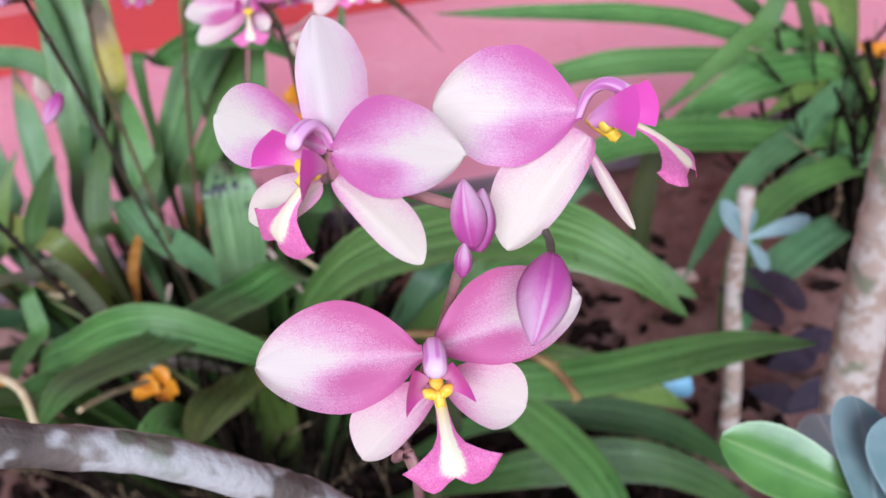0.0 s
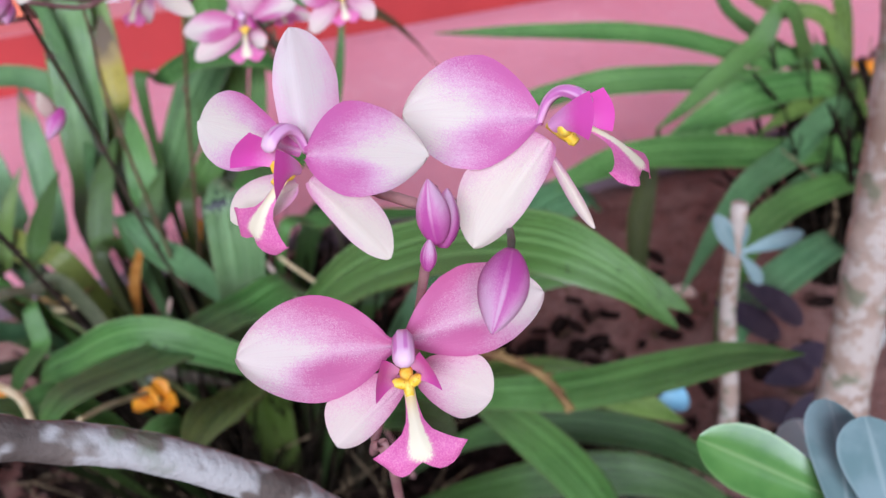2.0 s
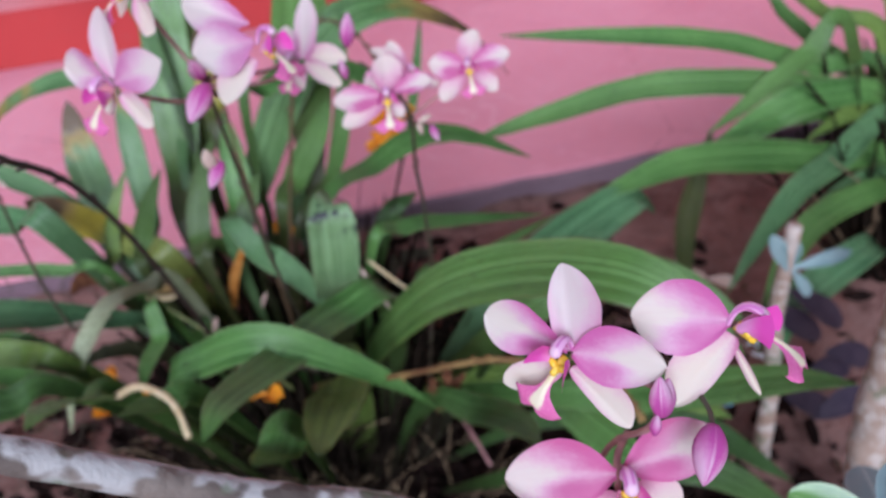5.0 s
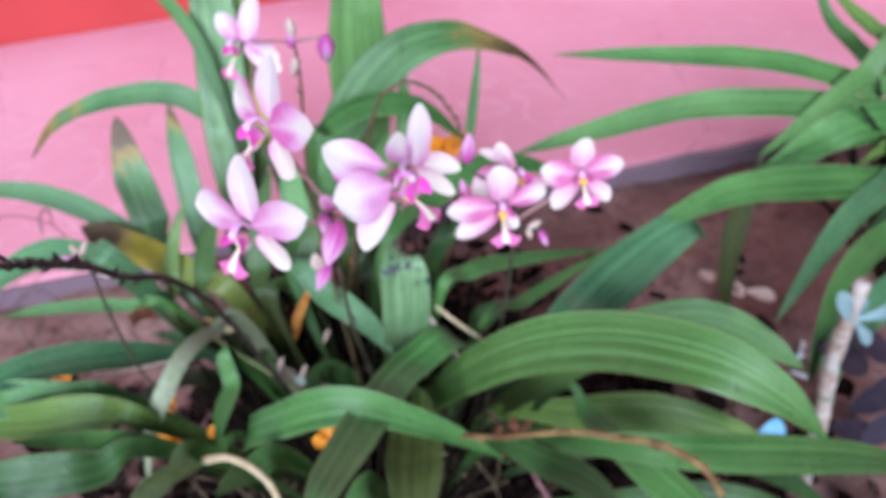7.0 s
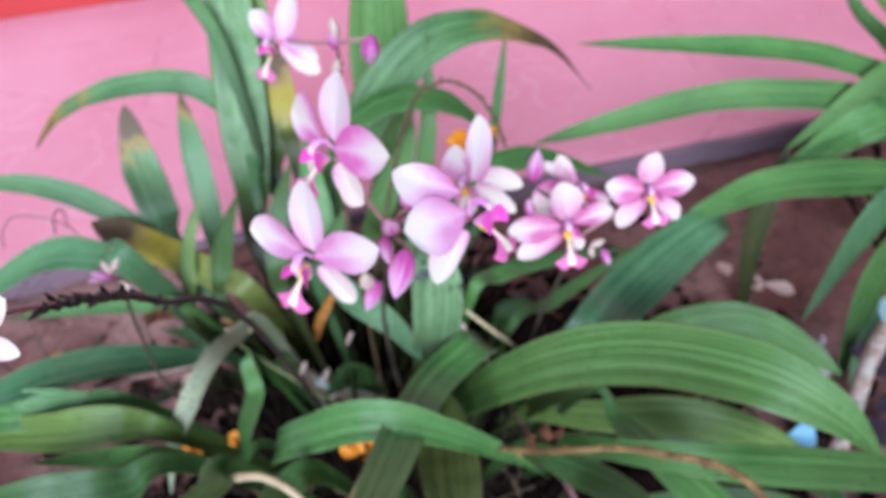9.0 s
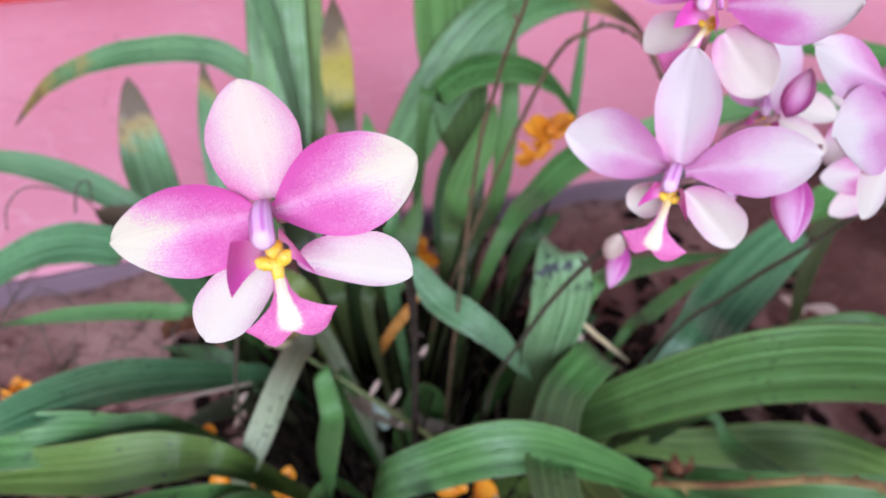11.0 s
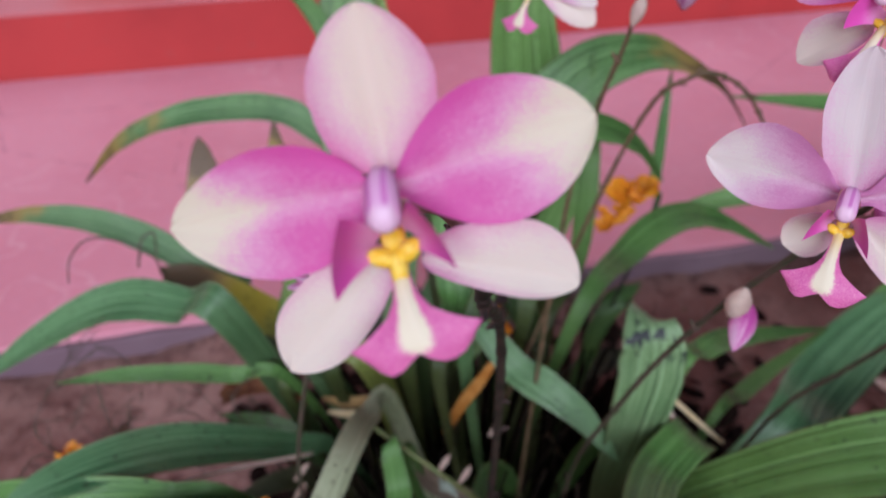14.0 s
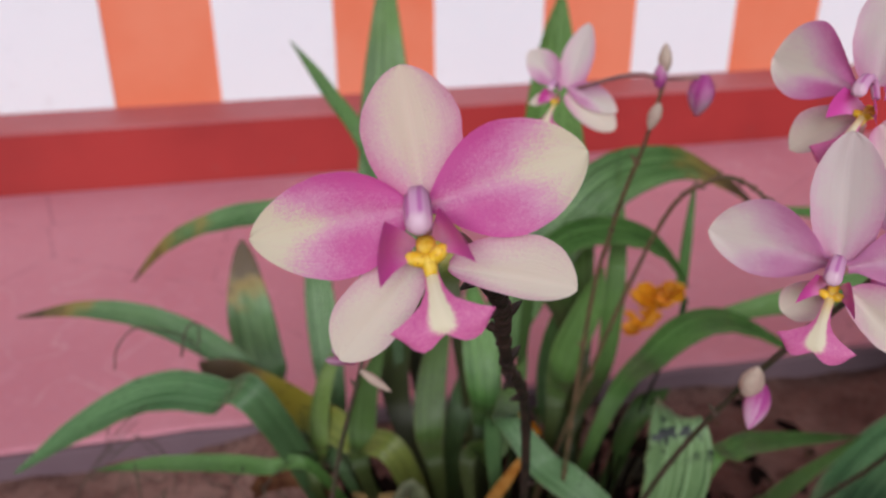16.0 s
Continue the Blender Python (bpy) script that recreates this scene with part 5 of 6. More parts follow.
# the spike behind, taller
rear = thing("orchid_spike", (0.12, 0.1, 0.05), "tall orchid spike with a white-pink flower and a bud", "orchid flower")
shaped_flower(rear, matrix((0.0766, -0.0126, 0.6881), (-0.719, -0.649, 0.250), (0.000, 0.300, 1.000), 0.027), 'pale', (4, 0.85, -10, 0.9, -0.1, 14), [
    ('dorsal', (0.124, 0.026, -0.094), (0.465, 1.186, -0.291), (0.32, 0.07, 0.94), 0.28, 0.294, 1, 0.43, 0.1),
    ('petal', (-0.035, 0.068, 0.007), (-0.54, 0.753, 0.13), (0.32, 0.07, 0.94), 0.321, 0.263, -1, 0.51, 0.1),
    ('petal', (0.15, 0.038, -0.034), (0.98, -0.443, -0.281), (0.32, 0.07, 0.94), 0.281, 0.183, 1, 0.48, 0.1),
    ('sepal', (0.09, -0.078, -0.065), (0.932, -0.751, -0.303), (0.32, 0.07, 0.94), 0.309, 0.244, 1, 0.58, 0.1),
    ('sepal', (-0.084, -0.072, -0.007), (-0.543, -0.218, 0.16), (0.32, 0.07, 0.94), 0.118, 0.106, -1, 0.49, 0.1),
])
bud(rear, (0.1320, -0.0520, 0.7020), (0.1300, -0.0520, 0.6840), 0.0195, '', 1.35)
bud(rear, (0.1120, -0.0520, 0.7040), (0.1110, -0.0520, 0.7200), 0.0135, 'withered papery bud')
bud(rear, (0.1100, -0.0520, 0.6970), (0.1100, -0.0520, 0.7050), 0.0125)
bud(rear, (0.1110, -0.0520, 0.6900), (0.1060, -0.0520, 0.6740), 0.0135, 'withered papery bud')
stem(rear, [(0.12, 0.1, 0.05), (0.1030, 0.0000, 0.5130), (0.1070, -0.0200, 0.6130), (0.1110, -0.0400, 0.6660), (0.1120, -0.0520, 0.6990)], [0.0016, 0.0013, 0.0011, 0.0009], STEM_OLIVE, nodes=5)
stem(rear, [(0.1120, -0.0520, 0.7010), (0.0960, -0.0520, 0.7040), (0.0830, -0.0100, 0.6870)], [0.001, 0.0011, 0.001], STEM_ROSE, 'pedicel', n=8)
stem(rear, [(0.1120, -0.0520, 0.7010), (0.1220, -0.0520, 0.7010), (0.1320, -0.0520, 0.7010)], [0.001, 0.0011, 0.001], STEM_ROSE, 'pedicel', n=8)

# ---- shrub and sapling ----
def oval_leaf(parent, foot, tip, width, face, material, name="leaf", label="", cup=0.12, bend=0.1, blunt=True):
    """A fleshy oval leaf with a pale midrib."""
    foot, tip = Vector(foot), Vector(tip)
    way, up = tip - foot, Vector(face).normalized()
    side = way.cross(up).normalized()
    normal = side.cross(way).normalized()
    bm = bmesh.new()
    uv = bm.loops.layers.uv.new("UVMap")
    rows, n, across = [], 14, 8
    for i in range(n + 1):
        u = i / n
        u = 0.5 - 0.5 * math.cos(math.pi * u)
        w = width / 2 * max(math.sin(math.pi * min(0.03 + 0.97 * u ** (1.7 if blunt else 0.8), 1)), 0.02) ** (0.55 if blunt else 0.75)
        rows.append([bm.verts.new(foot + way * u + side * w * v + normal * (cup * w * v * v - bend * way.length * u * u + (0.05 * w if j == across // 2 else 0))) for j, v in ((j, 2 * j / across - 1) for j in range(across + 1))])
    for i in range(n):
        for j in range(across):
            f = bm.faces.new((rows[i][j], rows[i][j + 1], rows[i + 1][j + 1], rows[i + 1][j]))
            for loop, (a, b) in zip(f.loops, ((i, j), (i, j + 1), (i + 1, j + 1), (i + 1, j))):
                loop[uv].uv = (a / n, b / across)
    return part(name, bm, material, parent, label)


shrub = thing("shrub", (0.5, -0.33, 0.03), "bare lichen-grey shrub branch with fleshy oval leaves", "shrub")
stem(shrub, [(0.0510, -0.4400, 0.6780), (0.0950, -0.4400, 0.6470), (0.1240, -0.4400, 0.6290), (0.1520, -0.4400, 0.6150), (0.1760, -0.4400, 0.5950), (0.1980, -0.4300, 0.5580), (0.2490, -0.4100, 0.4520), (0.42, -0.38, 0.2), (0.5, -0.33, 0.03)], [0.0056, 0.0058, 0.0055, 0.0056, 0.0066, 0.008, 0.011], BARK, 'branch', n=70)
oval_leaf(shrub, (0.3503, -0.4726, 0.5496), (0.3139, -0.4444, 0.5659), 0.0220, (-0.2, -0.6, 0.8), SHRUB_LEAF)
oval_leaf(shrub, (0.3384, -0.4870, 0.5519), (0.3630, -0.4437, 0.5678), 0.0240, (-0.1, -0.8, 0.6), SHRUB_BLUE)
oval_leaf(shrub, (0.3537, -0.4728, 0.5327), (0.3752, -0.4122, 0.5307), 0.0254, (-0.3, -0.8, 0.5), SHRUB_BLUE)
oval_leaf(shrub, (0.3487, -0.4908, 0.5569), (0.3590, -0.4617, 0.5759), 0.0225, (-0.3, -0.8, 0.5), SHRUB_BLUE)
stem(shrub, [(0.47, -0.34, 0.1), (0.3410, -0.5094, 0.5249), (0.3478, -0.4854, 0.5405), (0.3497, -0.4736, 0.5485)], [0.006, 0.004, 0.002], BARK, 'twig')
trunk = thing("tree_trunk", (0.6400, -0.2000, -0.0810), "tan tree trunk with pale lichen patches", "tree")
stem(trunk, [(0.6400, -0.2000, -0.0810), (0.6090, -0.2000, 0.1320), (0.5940, -0.2000, 0.2590), (0.5930, -0.2000, 0.3510), (0.5940, -0.2000, 0.4290), (0.5930, -0.2000, 0.5140), (0.5860, -0.2000, 0.6190)], [0.0225, 0.0205, 0.02, 0.019, 0.0185, 0.018], BARK_TAN, 'stem', n=60)


def bark_patch(parent, centre, axis, radius, angle, high, wide, seed, material, name, label):
    """A thin uneven crust on a round stem."""
    axis = Vector(axis).normalized()
    side = axis.cross(Vector((0, 1, 0))).normalized()
    front = side.cross(axis).normalized()
    bm, rows = bmesh.new(), []
    for i in range(11):
        row = []
        for j in range(11):
            u, v = i / 5 - 1, j / 5 - 1
            k = 0.75 + 0.5 * noise.noise((u * 2 + seed, v * 2, seed))
            uu, vv = u * k * math.sqrt(1 - v * v / 2), v * k * math.sqrt(1 - u * u / 2)
            a = angle + vv * wide / radius
            out = radius * 1.0 + 0.0016 * (1 - max(abs(u), abs(v)) ** 3) - 0.0008 + 0.0005 * noise.noise((u * 6, v * 6, seed))
            row.append(bm.verts.new(Vector(centre) + axis * uu * high + (side * math.cos(a) + front * math.sin(a)) * out))
        rows.append(row)
    for p, q in zip(rows, rows[1:]):
        for j in range(10):
            bm.faces.new((p[j], p[j + 1], q[j + 1], q[j]))
    return part(name, bm, material, parent, label)


LICHEN = bark_material("pale_lichen", (0.34, 0.35, 0.33), (0.50, 0.50, 0.48), (0.62, 0.62, 0.60))
bark_patch(trunk, (0.5940, -0.2000, 0.2720), (0.12, 0.0, 1.0), 0.0195, -1.9, 0.012, 0.008, 2, LICHEN, 'lichen_patch', 'pale grey lichen crust')
bark_patch(trunk, (0.5930, -0.2000, 0.3510), (0.12, 0.0, 1.0), 0.0195, -2.3, 0.015, 0.007, 3, LICHEN, 'lichen_patch', 'pale grey lichen crust')
bark_patch(trunk, (0.5990, -0.2000, 0.2060), (0.12, 0.0, 1.0), 0.0195, -1.4, 0.01, 0.01, 4, LICHEN, 'lichen_patch', 'pale grey lichen crust')
bark_patch(trunk, (0.5940, -0.2000, 0.4110), (0.12, 0.0, 1.0), 0.0195, -2.0, 0.012, 0.009, 5, LICHEN, 'lichen_patch', 'pale grey lichen crust')
sapling = thing("sapling", (0.5900, -0.0600, 0.0530), "thin bare whitish sapling stem with bluish sprouts", "sapling")
stem(sapling, [(0.5900, -0.0600, 0.0530), (0.5810, -0.0700, 0.1790), (0.5630, -0.0800, 0.2970), (0.5560, -0.0940, 0.4120)], [0.0110, 0.0092, 0.0082, 0.0070], BARK_TAN, 'trunk', n=30)
oval_leaf(sapling, (0.5600, -0.0940, 0.3600), (0.5340, -0.1000, 0.4080), 0.016, (-0.2, -0.8, 0.6), SHRUB_BLUE, 'sprout', 'bluish sprouting leaf')
oval_leaf(sapling, (0.5620, -0.0940, 0.3650), (0.6170, -0.1000, 0.3740), 0.014, (-0.2, -0.8, 0.6), SHRUB_BLUE, 'sprout', 'bluish sprouting leaf')
oval_leaf(sapling, (0.5610, -0.0940, 0.3630), (0.5840, -0.1000, 0.3290), 0.012, (-0.2, -0.8, 0.6), SHRUB_BLUE, 'sprout', 'bluish sprouting leaf')
oval_leaf(sapling, (0.5600, -0.0940, 0.3660), (0.5580, -0.1000, 0.3970), 0.012, (-0.2, -0.8, 0.6), SHRUB_BLUE, 'sprout', 'bluish sprouting leaf')
purple_weed = thing("purple_weed", (0.62, -0.06, 0.04), "low weed with dark purple pointed leaves", "weed")
oval_leaf(purple_weed, (0.7060, -0.0300, 0.1470), (0.6380, -0.0500, 0.1640), 0.03, (-0.2, -0.6, 0.8), DARK_LEAF, blunt=False)
oval_leaf(purple_weed, (0.7380, -0.0300, 0.0940), (0.6630, -0.0500, 0.0920), 0.03, (-0.2, -0.6, 0.8), DARK_LEAF, blunt=False)
oval_leaf(purple_weed, (0.6850, -0.0300, 0.2120), (0.6080, -0.0500, 0.2930), 0.03, (-0.2, -0.6, 0.8), DARK_LEAF, blunt=False)
oval_leaf(purple_weed, (0.7820, -0.0300, 0.0090), (0.7070, -0.0500, 0.0050), 0.03, (-0.2, -0.6, 0.8), DARK_LEAF, blunt=False)
oval_leaf(purple_weed, (0.6610, -0.0300, 0.2010), (0.5800, -0.0500, 0.2800), 0.03, (-0.2, -0.6, 0.8), DARK_LEAF, blunt=False)
oval_leaf(purple_weed, (0.7350, -0.0300, 0.1480), (0.6630, -0.0500, 0.1950), 0.03, (-0.2, -0.6, 0.8), DARK_LEAF, blunt=False)
oval_leaf(purple_weed, (0.6990, -0.0300, 0.0740), (0.6250, -0.0500, 0.1370), 0.03, (-0.2, -0.6, 0.8), DARK_LEAF, blunt=False)


# ---- dry stalks, fallen blossoms and litter ----
arched = thing("dry_spike", (0.1120, 0.1000, 0.3190), "spent orchid spike arching over, with dry bracts", "dry stalk")
stem(arched, [(0.1120, 0.1000, 0.3190), (0.1580, 0.0400, 0.5690), (0.1820, 0.0200, 0.6190), (0.2060, 0.0100, 0.6170), (0.2220, 0.0000, 0.5940), (0.2270, -0.0100, 0.5740)], [0.0016, 0.0014, 0.0012, 0.001], STEM_OLIVE, nodes=14, n=30, seed=5)
brown_spike = thing("dry_spike", (0.1210, -0.0400, 0.3030), "dry brown spike with knobbly joints across the leaves", "dry stalk")
stem(brown_spike, [(0.1210, -0.0400, 0.3030), (0.1930, -0.1500, 0.3970), (0.2510, -0.1900, 0.4310), (0.2840, -0.2050, 0.4310), (0.3110, -0.2150, 0.4250), (0.3360, -0.2300, 0.4120), (0.3490, -0.2450, 0.3920)], [0.0022, 0.0024, 0.0030, 0.0026], GOLDEN, nodes=18, n=30, seed=7)
pale_stalk = thing("cut_stalk", (-0.0120, -0.1400, 0.4310), "pale cut stalk curving over the leaves", "dry stalk")
stem(pale_stalk, [(-0.0120, -0.1400, 0.4310), (0.0090, -0.1600, 0.4520), (0.0270, -0.1800, 0.4590), (0.0390, -0.2000, 0.4610), (0.0450, -0.2200, 0.4520)], [0.0032, 0.0026, 0.0024, 0.0024], STRAW, nodes=0, n=30, seed=1)
pale_stalk_two = thing("cut_stalk", (0.0840, -0.1200, 0.3890), "thin pale stalk among the leaves", "dry stalk")
stem(pale_stalk_two, [(0.0840, -0.1200, 0.3890), (0.0710, -0.1600, 0.4170), (0.0590, -0.1900, 0.4340)], [0.002, 0.0018, 0.0016], STRAW, nodes=0, n=30, seed=1)
straw = thing("straw", (0.1910, 0.0000, 0.4030), "tan dry straw lying against the leaves", "straw")
stem(straw, [(0.1910, 0.0000, 0.4030), (0.2090, -0.0100, 0.3850), (0.2300, -0.0200, 0.3650)], [0.0016, 0.0018, 0.0014], STRAW, nodes=0, n=8, seed=1)
straw_pale = thing("straw", (0.1810, -0.0200, 0.4120), "pale straw lying against the leaves", "straw")
stem(straw_pale, [(0.1810, -0.0200, 0.4120), (0.1950, -0.0230, 0.3790), (0.2100, -0.0260, 0.3430)], [0.0018, 0.002, 0.0016], PAPERY, nodes=0, n=8, seed=1)
straw_left = thing("straw", (-0.1460, 0.0000, 0.3990), "long bleached straw under a leaf", "straw")
stem(straw_left, [(-0.1460, 0.0000, 0.3990), (-0.1000, 0.0100, 0.3940), (-0.0450, 0.0200, 0.3850)], [0.001, 0.0014, 0.001], PAPERY, nodes=0, n=10, seed=1)
wilted = thing("orchid_spike", (-0.0550, -0.0300, 0.3950), "thin spike with a withered lilac flower", "orchid flower")
stem(wilted, [(-0.0550, -0.0300, 0.3950), (-0.0550, -0.0600, 0.4660), (-0.0480, -0.0900, 0.5420), (-0.0410, -0.1100, 0.5890), (-0.0370, -0.1200, 0.6140)], [0.0012, 0.0012, 0.001, 0.0008], STEM, nodes=3, n=30, seed=3)
bud(wilted, (-0.0400, -0.1200, 0.6140), (-0.0470, -0.1250, 0.6230), 0.0160, 'withered lilac petal', 0.6)
bud(wilted, (-0.0400, -0.1200, 0.6170), (-0.0420, -0.1250, 0.6330), 0.0150, 'withered papery lilac petal', 0.6)
bud(wilted, (-0.0390, -0.1200, 0.6190), (-0.0320, -0.1250, 0.6320), 0.0150, 'withered papery lilac petal', 0.6)
bud(wilted, (-0.0380, -0.1200, 0.6100), (-0.0310, -0.1250, 0.6060), 0.0150, 'withered papery lilac petal', 0.5)
bud(wilted, (-0.0430, -0.1200, 0.6150), (-0.0480, -0.1250, 0.6190), 0.0140, 'withered lilac petal', 0.6)
thread = thing("dry_tendril", (-0.1790, 0.1000, 0.4880), "thin black dry tendril hanging at the leaves", "dry stalk")
stem(thread, [(-0.1790, 0.1000, 0.4880), (-0.1740, 0.1000, 0.5060), (-0.1580, 0.1000, 0.5180), (-0.1300, 0.1000, 0.5050), (-0.1240, 0.1200, 0.4710)], [0.0005, 0.0006, 0.0005], STEM, nodes=0, n=30, seed=1)
thread_two = thing("dry_tendril", (-0.1360, 0.1000, 0.4930), "thin black dry tendril hanging at the leaves", "dry stalk")
stem(thread_two, [(-0.1360, 0.1000, 0.4930), (-0.1310, 0.1000, 0.5120), (-0.1230, 0.1000, 0.5160), (-0.1240, 0.1000, 0.5000)], [0.0008, 0.0008, 0.0006], STEM, nodes=0, n=30, seed=1)
thread_three = thing("dry_tendril", (-0.1670, 0.0500, 0.4490), "thin black dry tendril hanging at the leaves", "dry stalk")
stem(thread_three, [(-0.1670, 0.0500, 0.4490), (-0.1640, 0.0400, 0.4220), (-0.1540, 0.0300, 0.4000), (-0.1520, 0.0300, 0.4220), (-0.1480, 0.0300, 0.4420)], [0.0005, 0.0006, 0.0005], STEM, nodes=0, n=30, seed=1)
long_stem = thing("dry_stalk", (-0.0120, 0.0200, 0.4080), "greenish bare stalk leaning through the clump", "dry stalk")
stem(long_stem, [(-0.0120, 0.0200, 0.4080), (0.0100, 0.0000, 0.3970), (0.0400, -0.0200, 0.3760), (0.0740, -0.0300, 0.3400), (0.1000, -0.0300, 0.2970)], [0.0014, 0.0016, 0.0018], STEM_GREEN, nodes=2, n=30, seed=1)
right_stem = thing("dry_stalk", (0.2360, 0.0000, 0.2390), "reddish bare stalk leaning over the soil", "dry stalk")
stem(right_stem, [(0.2360, 0.0000, 0.2390), (0.2430, -0.0600, 0.2580), (0.2460, -0.1200, 0.2870), (0.2540, -0.1600, 0.2820)], [0.0018, 0.0018, 0.0016], STEM_ROSE, nodes=2, n=30, seed=1)
dead = thing("dead_leaf", (0.1, 0.1, 0.05), "curled brown-purple dead leaf across the stems", "dead leaf")
leaf(dead, [(0.0180, 0.0750, 0.3420), (0.0240, 0.0650, 0.3200), (0.0420, 0.0550, 0.2960), (0.0680, 0.0450, 0.2800), (0.1000, 0.0350, 0.2700), (0.1350, 0.0200, 0.2600)], 0.016, DEAD, fold=0.6, base=0.25)


def blossom(at, size, petals, label, seed, way=(0, -0.4, 0.9)):
    """A clump of small waxy petals."""
    rng = random.Random(seed)
    ob = thing("orange_blossom", at, label, "blossom", "orange blossoms")
    for k in range(petals):
        a, e = rng.uniform(0, 6.28), rng.uniform(-0.3, 0.9)
        out = (Vector((math.cos(a), math.sin(a), e)).normalized() + 0.4 * Vector(way)).normalized()
        foot = Vector(at) + 0.25 * size * Vector((rng.uniform(-1, 1), rng.uniform(-1, 1), rng.uniform(-0.6, 0.6)))
        face = Vector((rng.uniform(-0.5, 0.5), rng.uniform(-1, -0.2), rng.uniform(0.2, 1)))
        oval_leaf(ob, foot, foot + out * size * 0.62, size * 0.42, face, ORANGE, "petal", cup=0.6, bend=rng.uniform(0.1, 0.35))
    return ob


blossom((-0.084, 0.075, 0.262), 0.026, 4, 'fallen yellow-orange blossom among the leaves', 3)
blossom((-0.068, 0.002, 0.300), 0.032, 6, 'fallen orange blossom among the leaves', 4)
blossom((-0.035, -0.020, 0.300), 0.027, 5, 'fallen orange blossom among the leaves', 5)
blossom((0.0829, -0.0829, 0.3486), 0.030, 6, 'fallen orange blossom caught by a leaf', 6)
blossom((0.1245, 0.1634, 0.3477), 0.030, 8, 'orange blossom among the leaf stalks', 7)
blossom((-0.2788, 0.3264, 0.1200), 0.034, 6, 'small fallen orange blossom on the soil', 8)
blossom((0.2530, 0.2010, 0.4330), 0.036, 14, 'cluster of small waxy orange blossoms on a stalk', 1)
blossom((0.2440, 0.2030, 0.4080), 0.027, 10, 'cluster of small waxy orange blossoms on a stalk', 2)
blossom((0.9100, 0.2000, 0.3570), 0.03, 8, 'orange blossom in the leaves by the kerb', 21)
rust = thing("dead_leaf", (0.2270, -0.1000, 0.3200), "crumpled rust-brown dead leaf among the stalks", "dead leaf")
rng = random.Random(31)
for k in range(11):
    a = -0.6 + k * 0.62 + rng.uniform(-0.2, 0.2)
    root = Vector((0.2330, -0.0900, 0.3150))
    way = Vector((math.cos(a), 0.25 * math.sin(a), 0.9 * math.sin(a))) * rng.uniform(0.014, 0.027)
    bow = Vector((rng.uniform(-0.005, 0.005), -0.008, 0.004))
    leaf(rust, [tuple(root + way * 0.12), tuple(root + way * 0.55 + bow), tuple(root + way)], rng.uniform(0.005, 0.010), RUST, fold=0.9, base=0.3, n=10, label="crumpled strip of dead leaf")
papery = thing("dead_leaf", (-0.0060, 0.0900, 0.3400), "bleached papery dead leaf between the stalks", "dead leaf")
leaf(papery, [(-0.0300, 0.1050, 0.3520), (-0.0120, 0.1000, 0.3480), (0.0060, 0.0980, 0.3500), (0.0220, 0.0950, 0.3580)], 0.0085, GOLDEN, fold=0.6, base=0.4)
leaf(papery, [(-0.0280, 0.0980, 0.3440), (-0.0080, 0.0950, 0.3400), (0.0080, 0.0950, 0.3430)], 0.006, STRAW, fold=0.7, base=0.4, n=14)
leaf_foot = thing("dead_leaf", (0.0742, 0.0600, 0.3500), "orange-brown dead leaf sheath standing in the clump", "dead leaf")
leaf(leaf_foot, [(0.0560, 0.0700, 0.3300), (0.0640, 0.0550, 0.3700), (0.0760, 0.0450, 0.4020), (0.0900, 0.0450, 0.4250)], 0.009, AMBER, fold=0.8, base=0.5, face=(-0.1, -0.9, 0.35))
curled = thing("dead_leaf", (-0.0700, 0.1200, 0.3500), "curled red-brown dead leaf between the green ones", "dead leaf")
leaf(curled, [(-0.1050, 0.1300, 0.3450), (-0.0850, 0.1200, 0.3650), (-0.0620, 0.1150, 0.3650), (-0.0420, 0.1100, 0.3450)], 0.020, RUST, fold=0.8, base=0.5)
grey_leaf = thing("dead_leaf", (0.0520, 0.0550, 0.2900), "small grey-green fallen leaf among dead stalks", "dead leaf")
oval_leaf(grey_leaf, (0.0490, 0.0600, 0.3010), (0.0570, 0.0420, 0.2730), 0.012, (-0.1, -0.7, 0.6), GREY_GREEN, "blade", cup=0.5)
fallen = thing("fallen_petal", (0.6420, 0.3050, 0.0600), "dry beige petal lying on the soil", "fallen petal", "fallen petals")
oval_leaf(fallen, (0.6380, 0.2990, 0.0780), (0.6400, 0.2690, 0.0820), 0.022, (0, -0.4, 1), PAPERY, 'petal', cup=0.5)
fallen = thing("fallen_petal", (0.6620, 0.2730, 0.0600), "dry beige petal lying on the soil", "fallen petal", "fallen petals")
oval_leaf(fallen, (0.6580, 0.2680, 0.0780), (0.6680, 0.2290, 0.0820), 0.022, (0, -0.4, 1), PAPERY, 'petal', cup=0.5)
fallen = thing("fallen_petal", (0.6830, 0.2450, 0.0600), "dry beige petal lying on the soil", "fallen petal", "fallen petals")
oval_leaf(fallen, (0.6790, 0.2390, 0.0780), (0.7070, 0.2100, 0.0820), 0.022, (0, -0.4, 1), PAPERY, 'petal', cup=0.5)
scrap = thing("paper_scrap", (0.6560, 0.0990, 0.0800), "small white scrap on the soil", "scrap", "white scraps")
oval_leaf(scrap, (0.6640, 0.1070, 0.0680), (0.6950, 0.1080, 0.0750), 0.006, (0, -0.5, 1), WHITE_SCRAP, 'strip', cup=0.6)
scrap = thing("paper_scrap", (0.7010, 0.1270, 0.0800), "small white scrap on the soil", "scrap", "white scraps")
oval_leaf(scrap, (0.7090, 0.1370, 0.0680), (0.6740, 0.0930, 0.0750), 0.006, (0, -0.5, 1), WHITE_SCRAP, 'strip', cup=0.6)
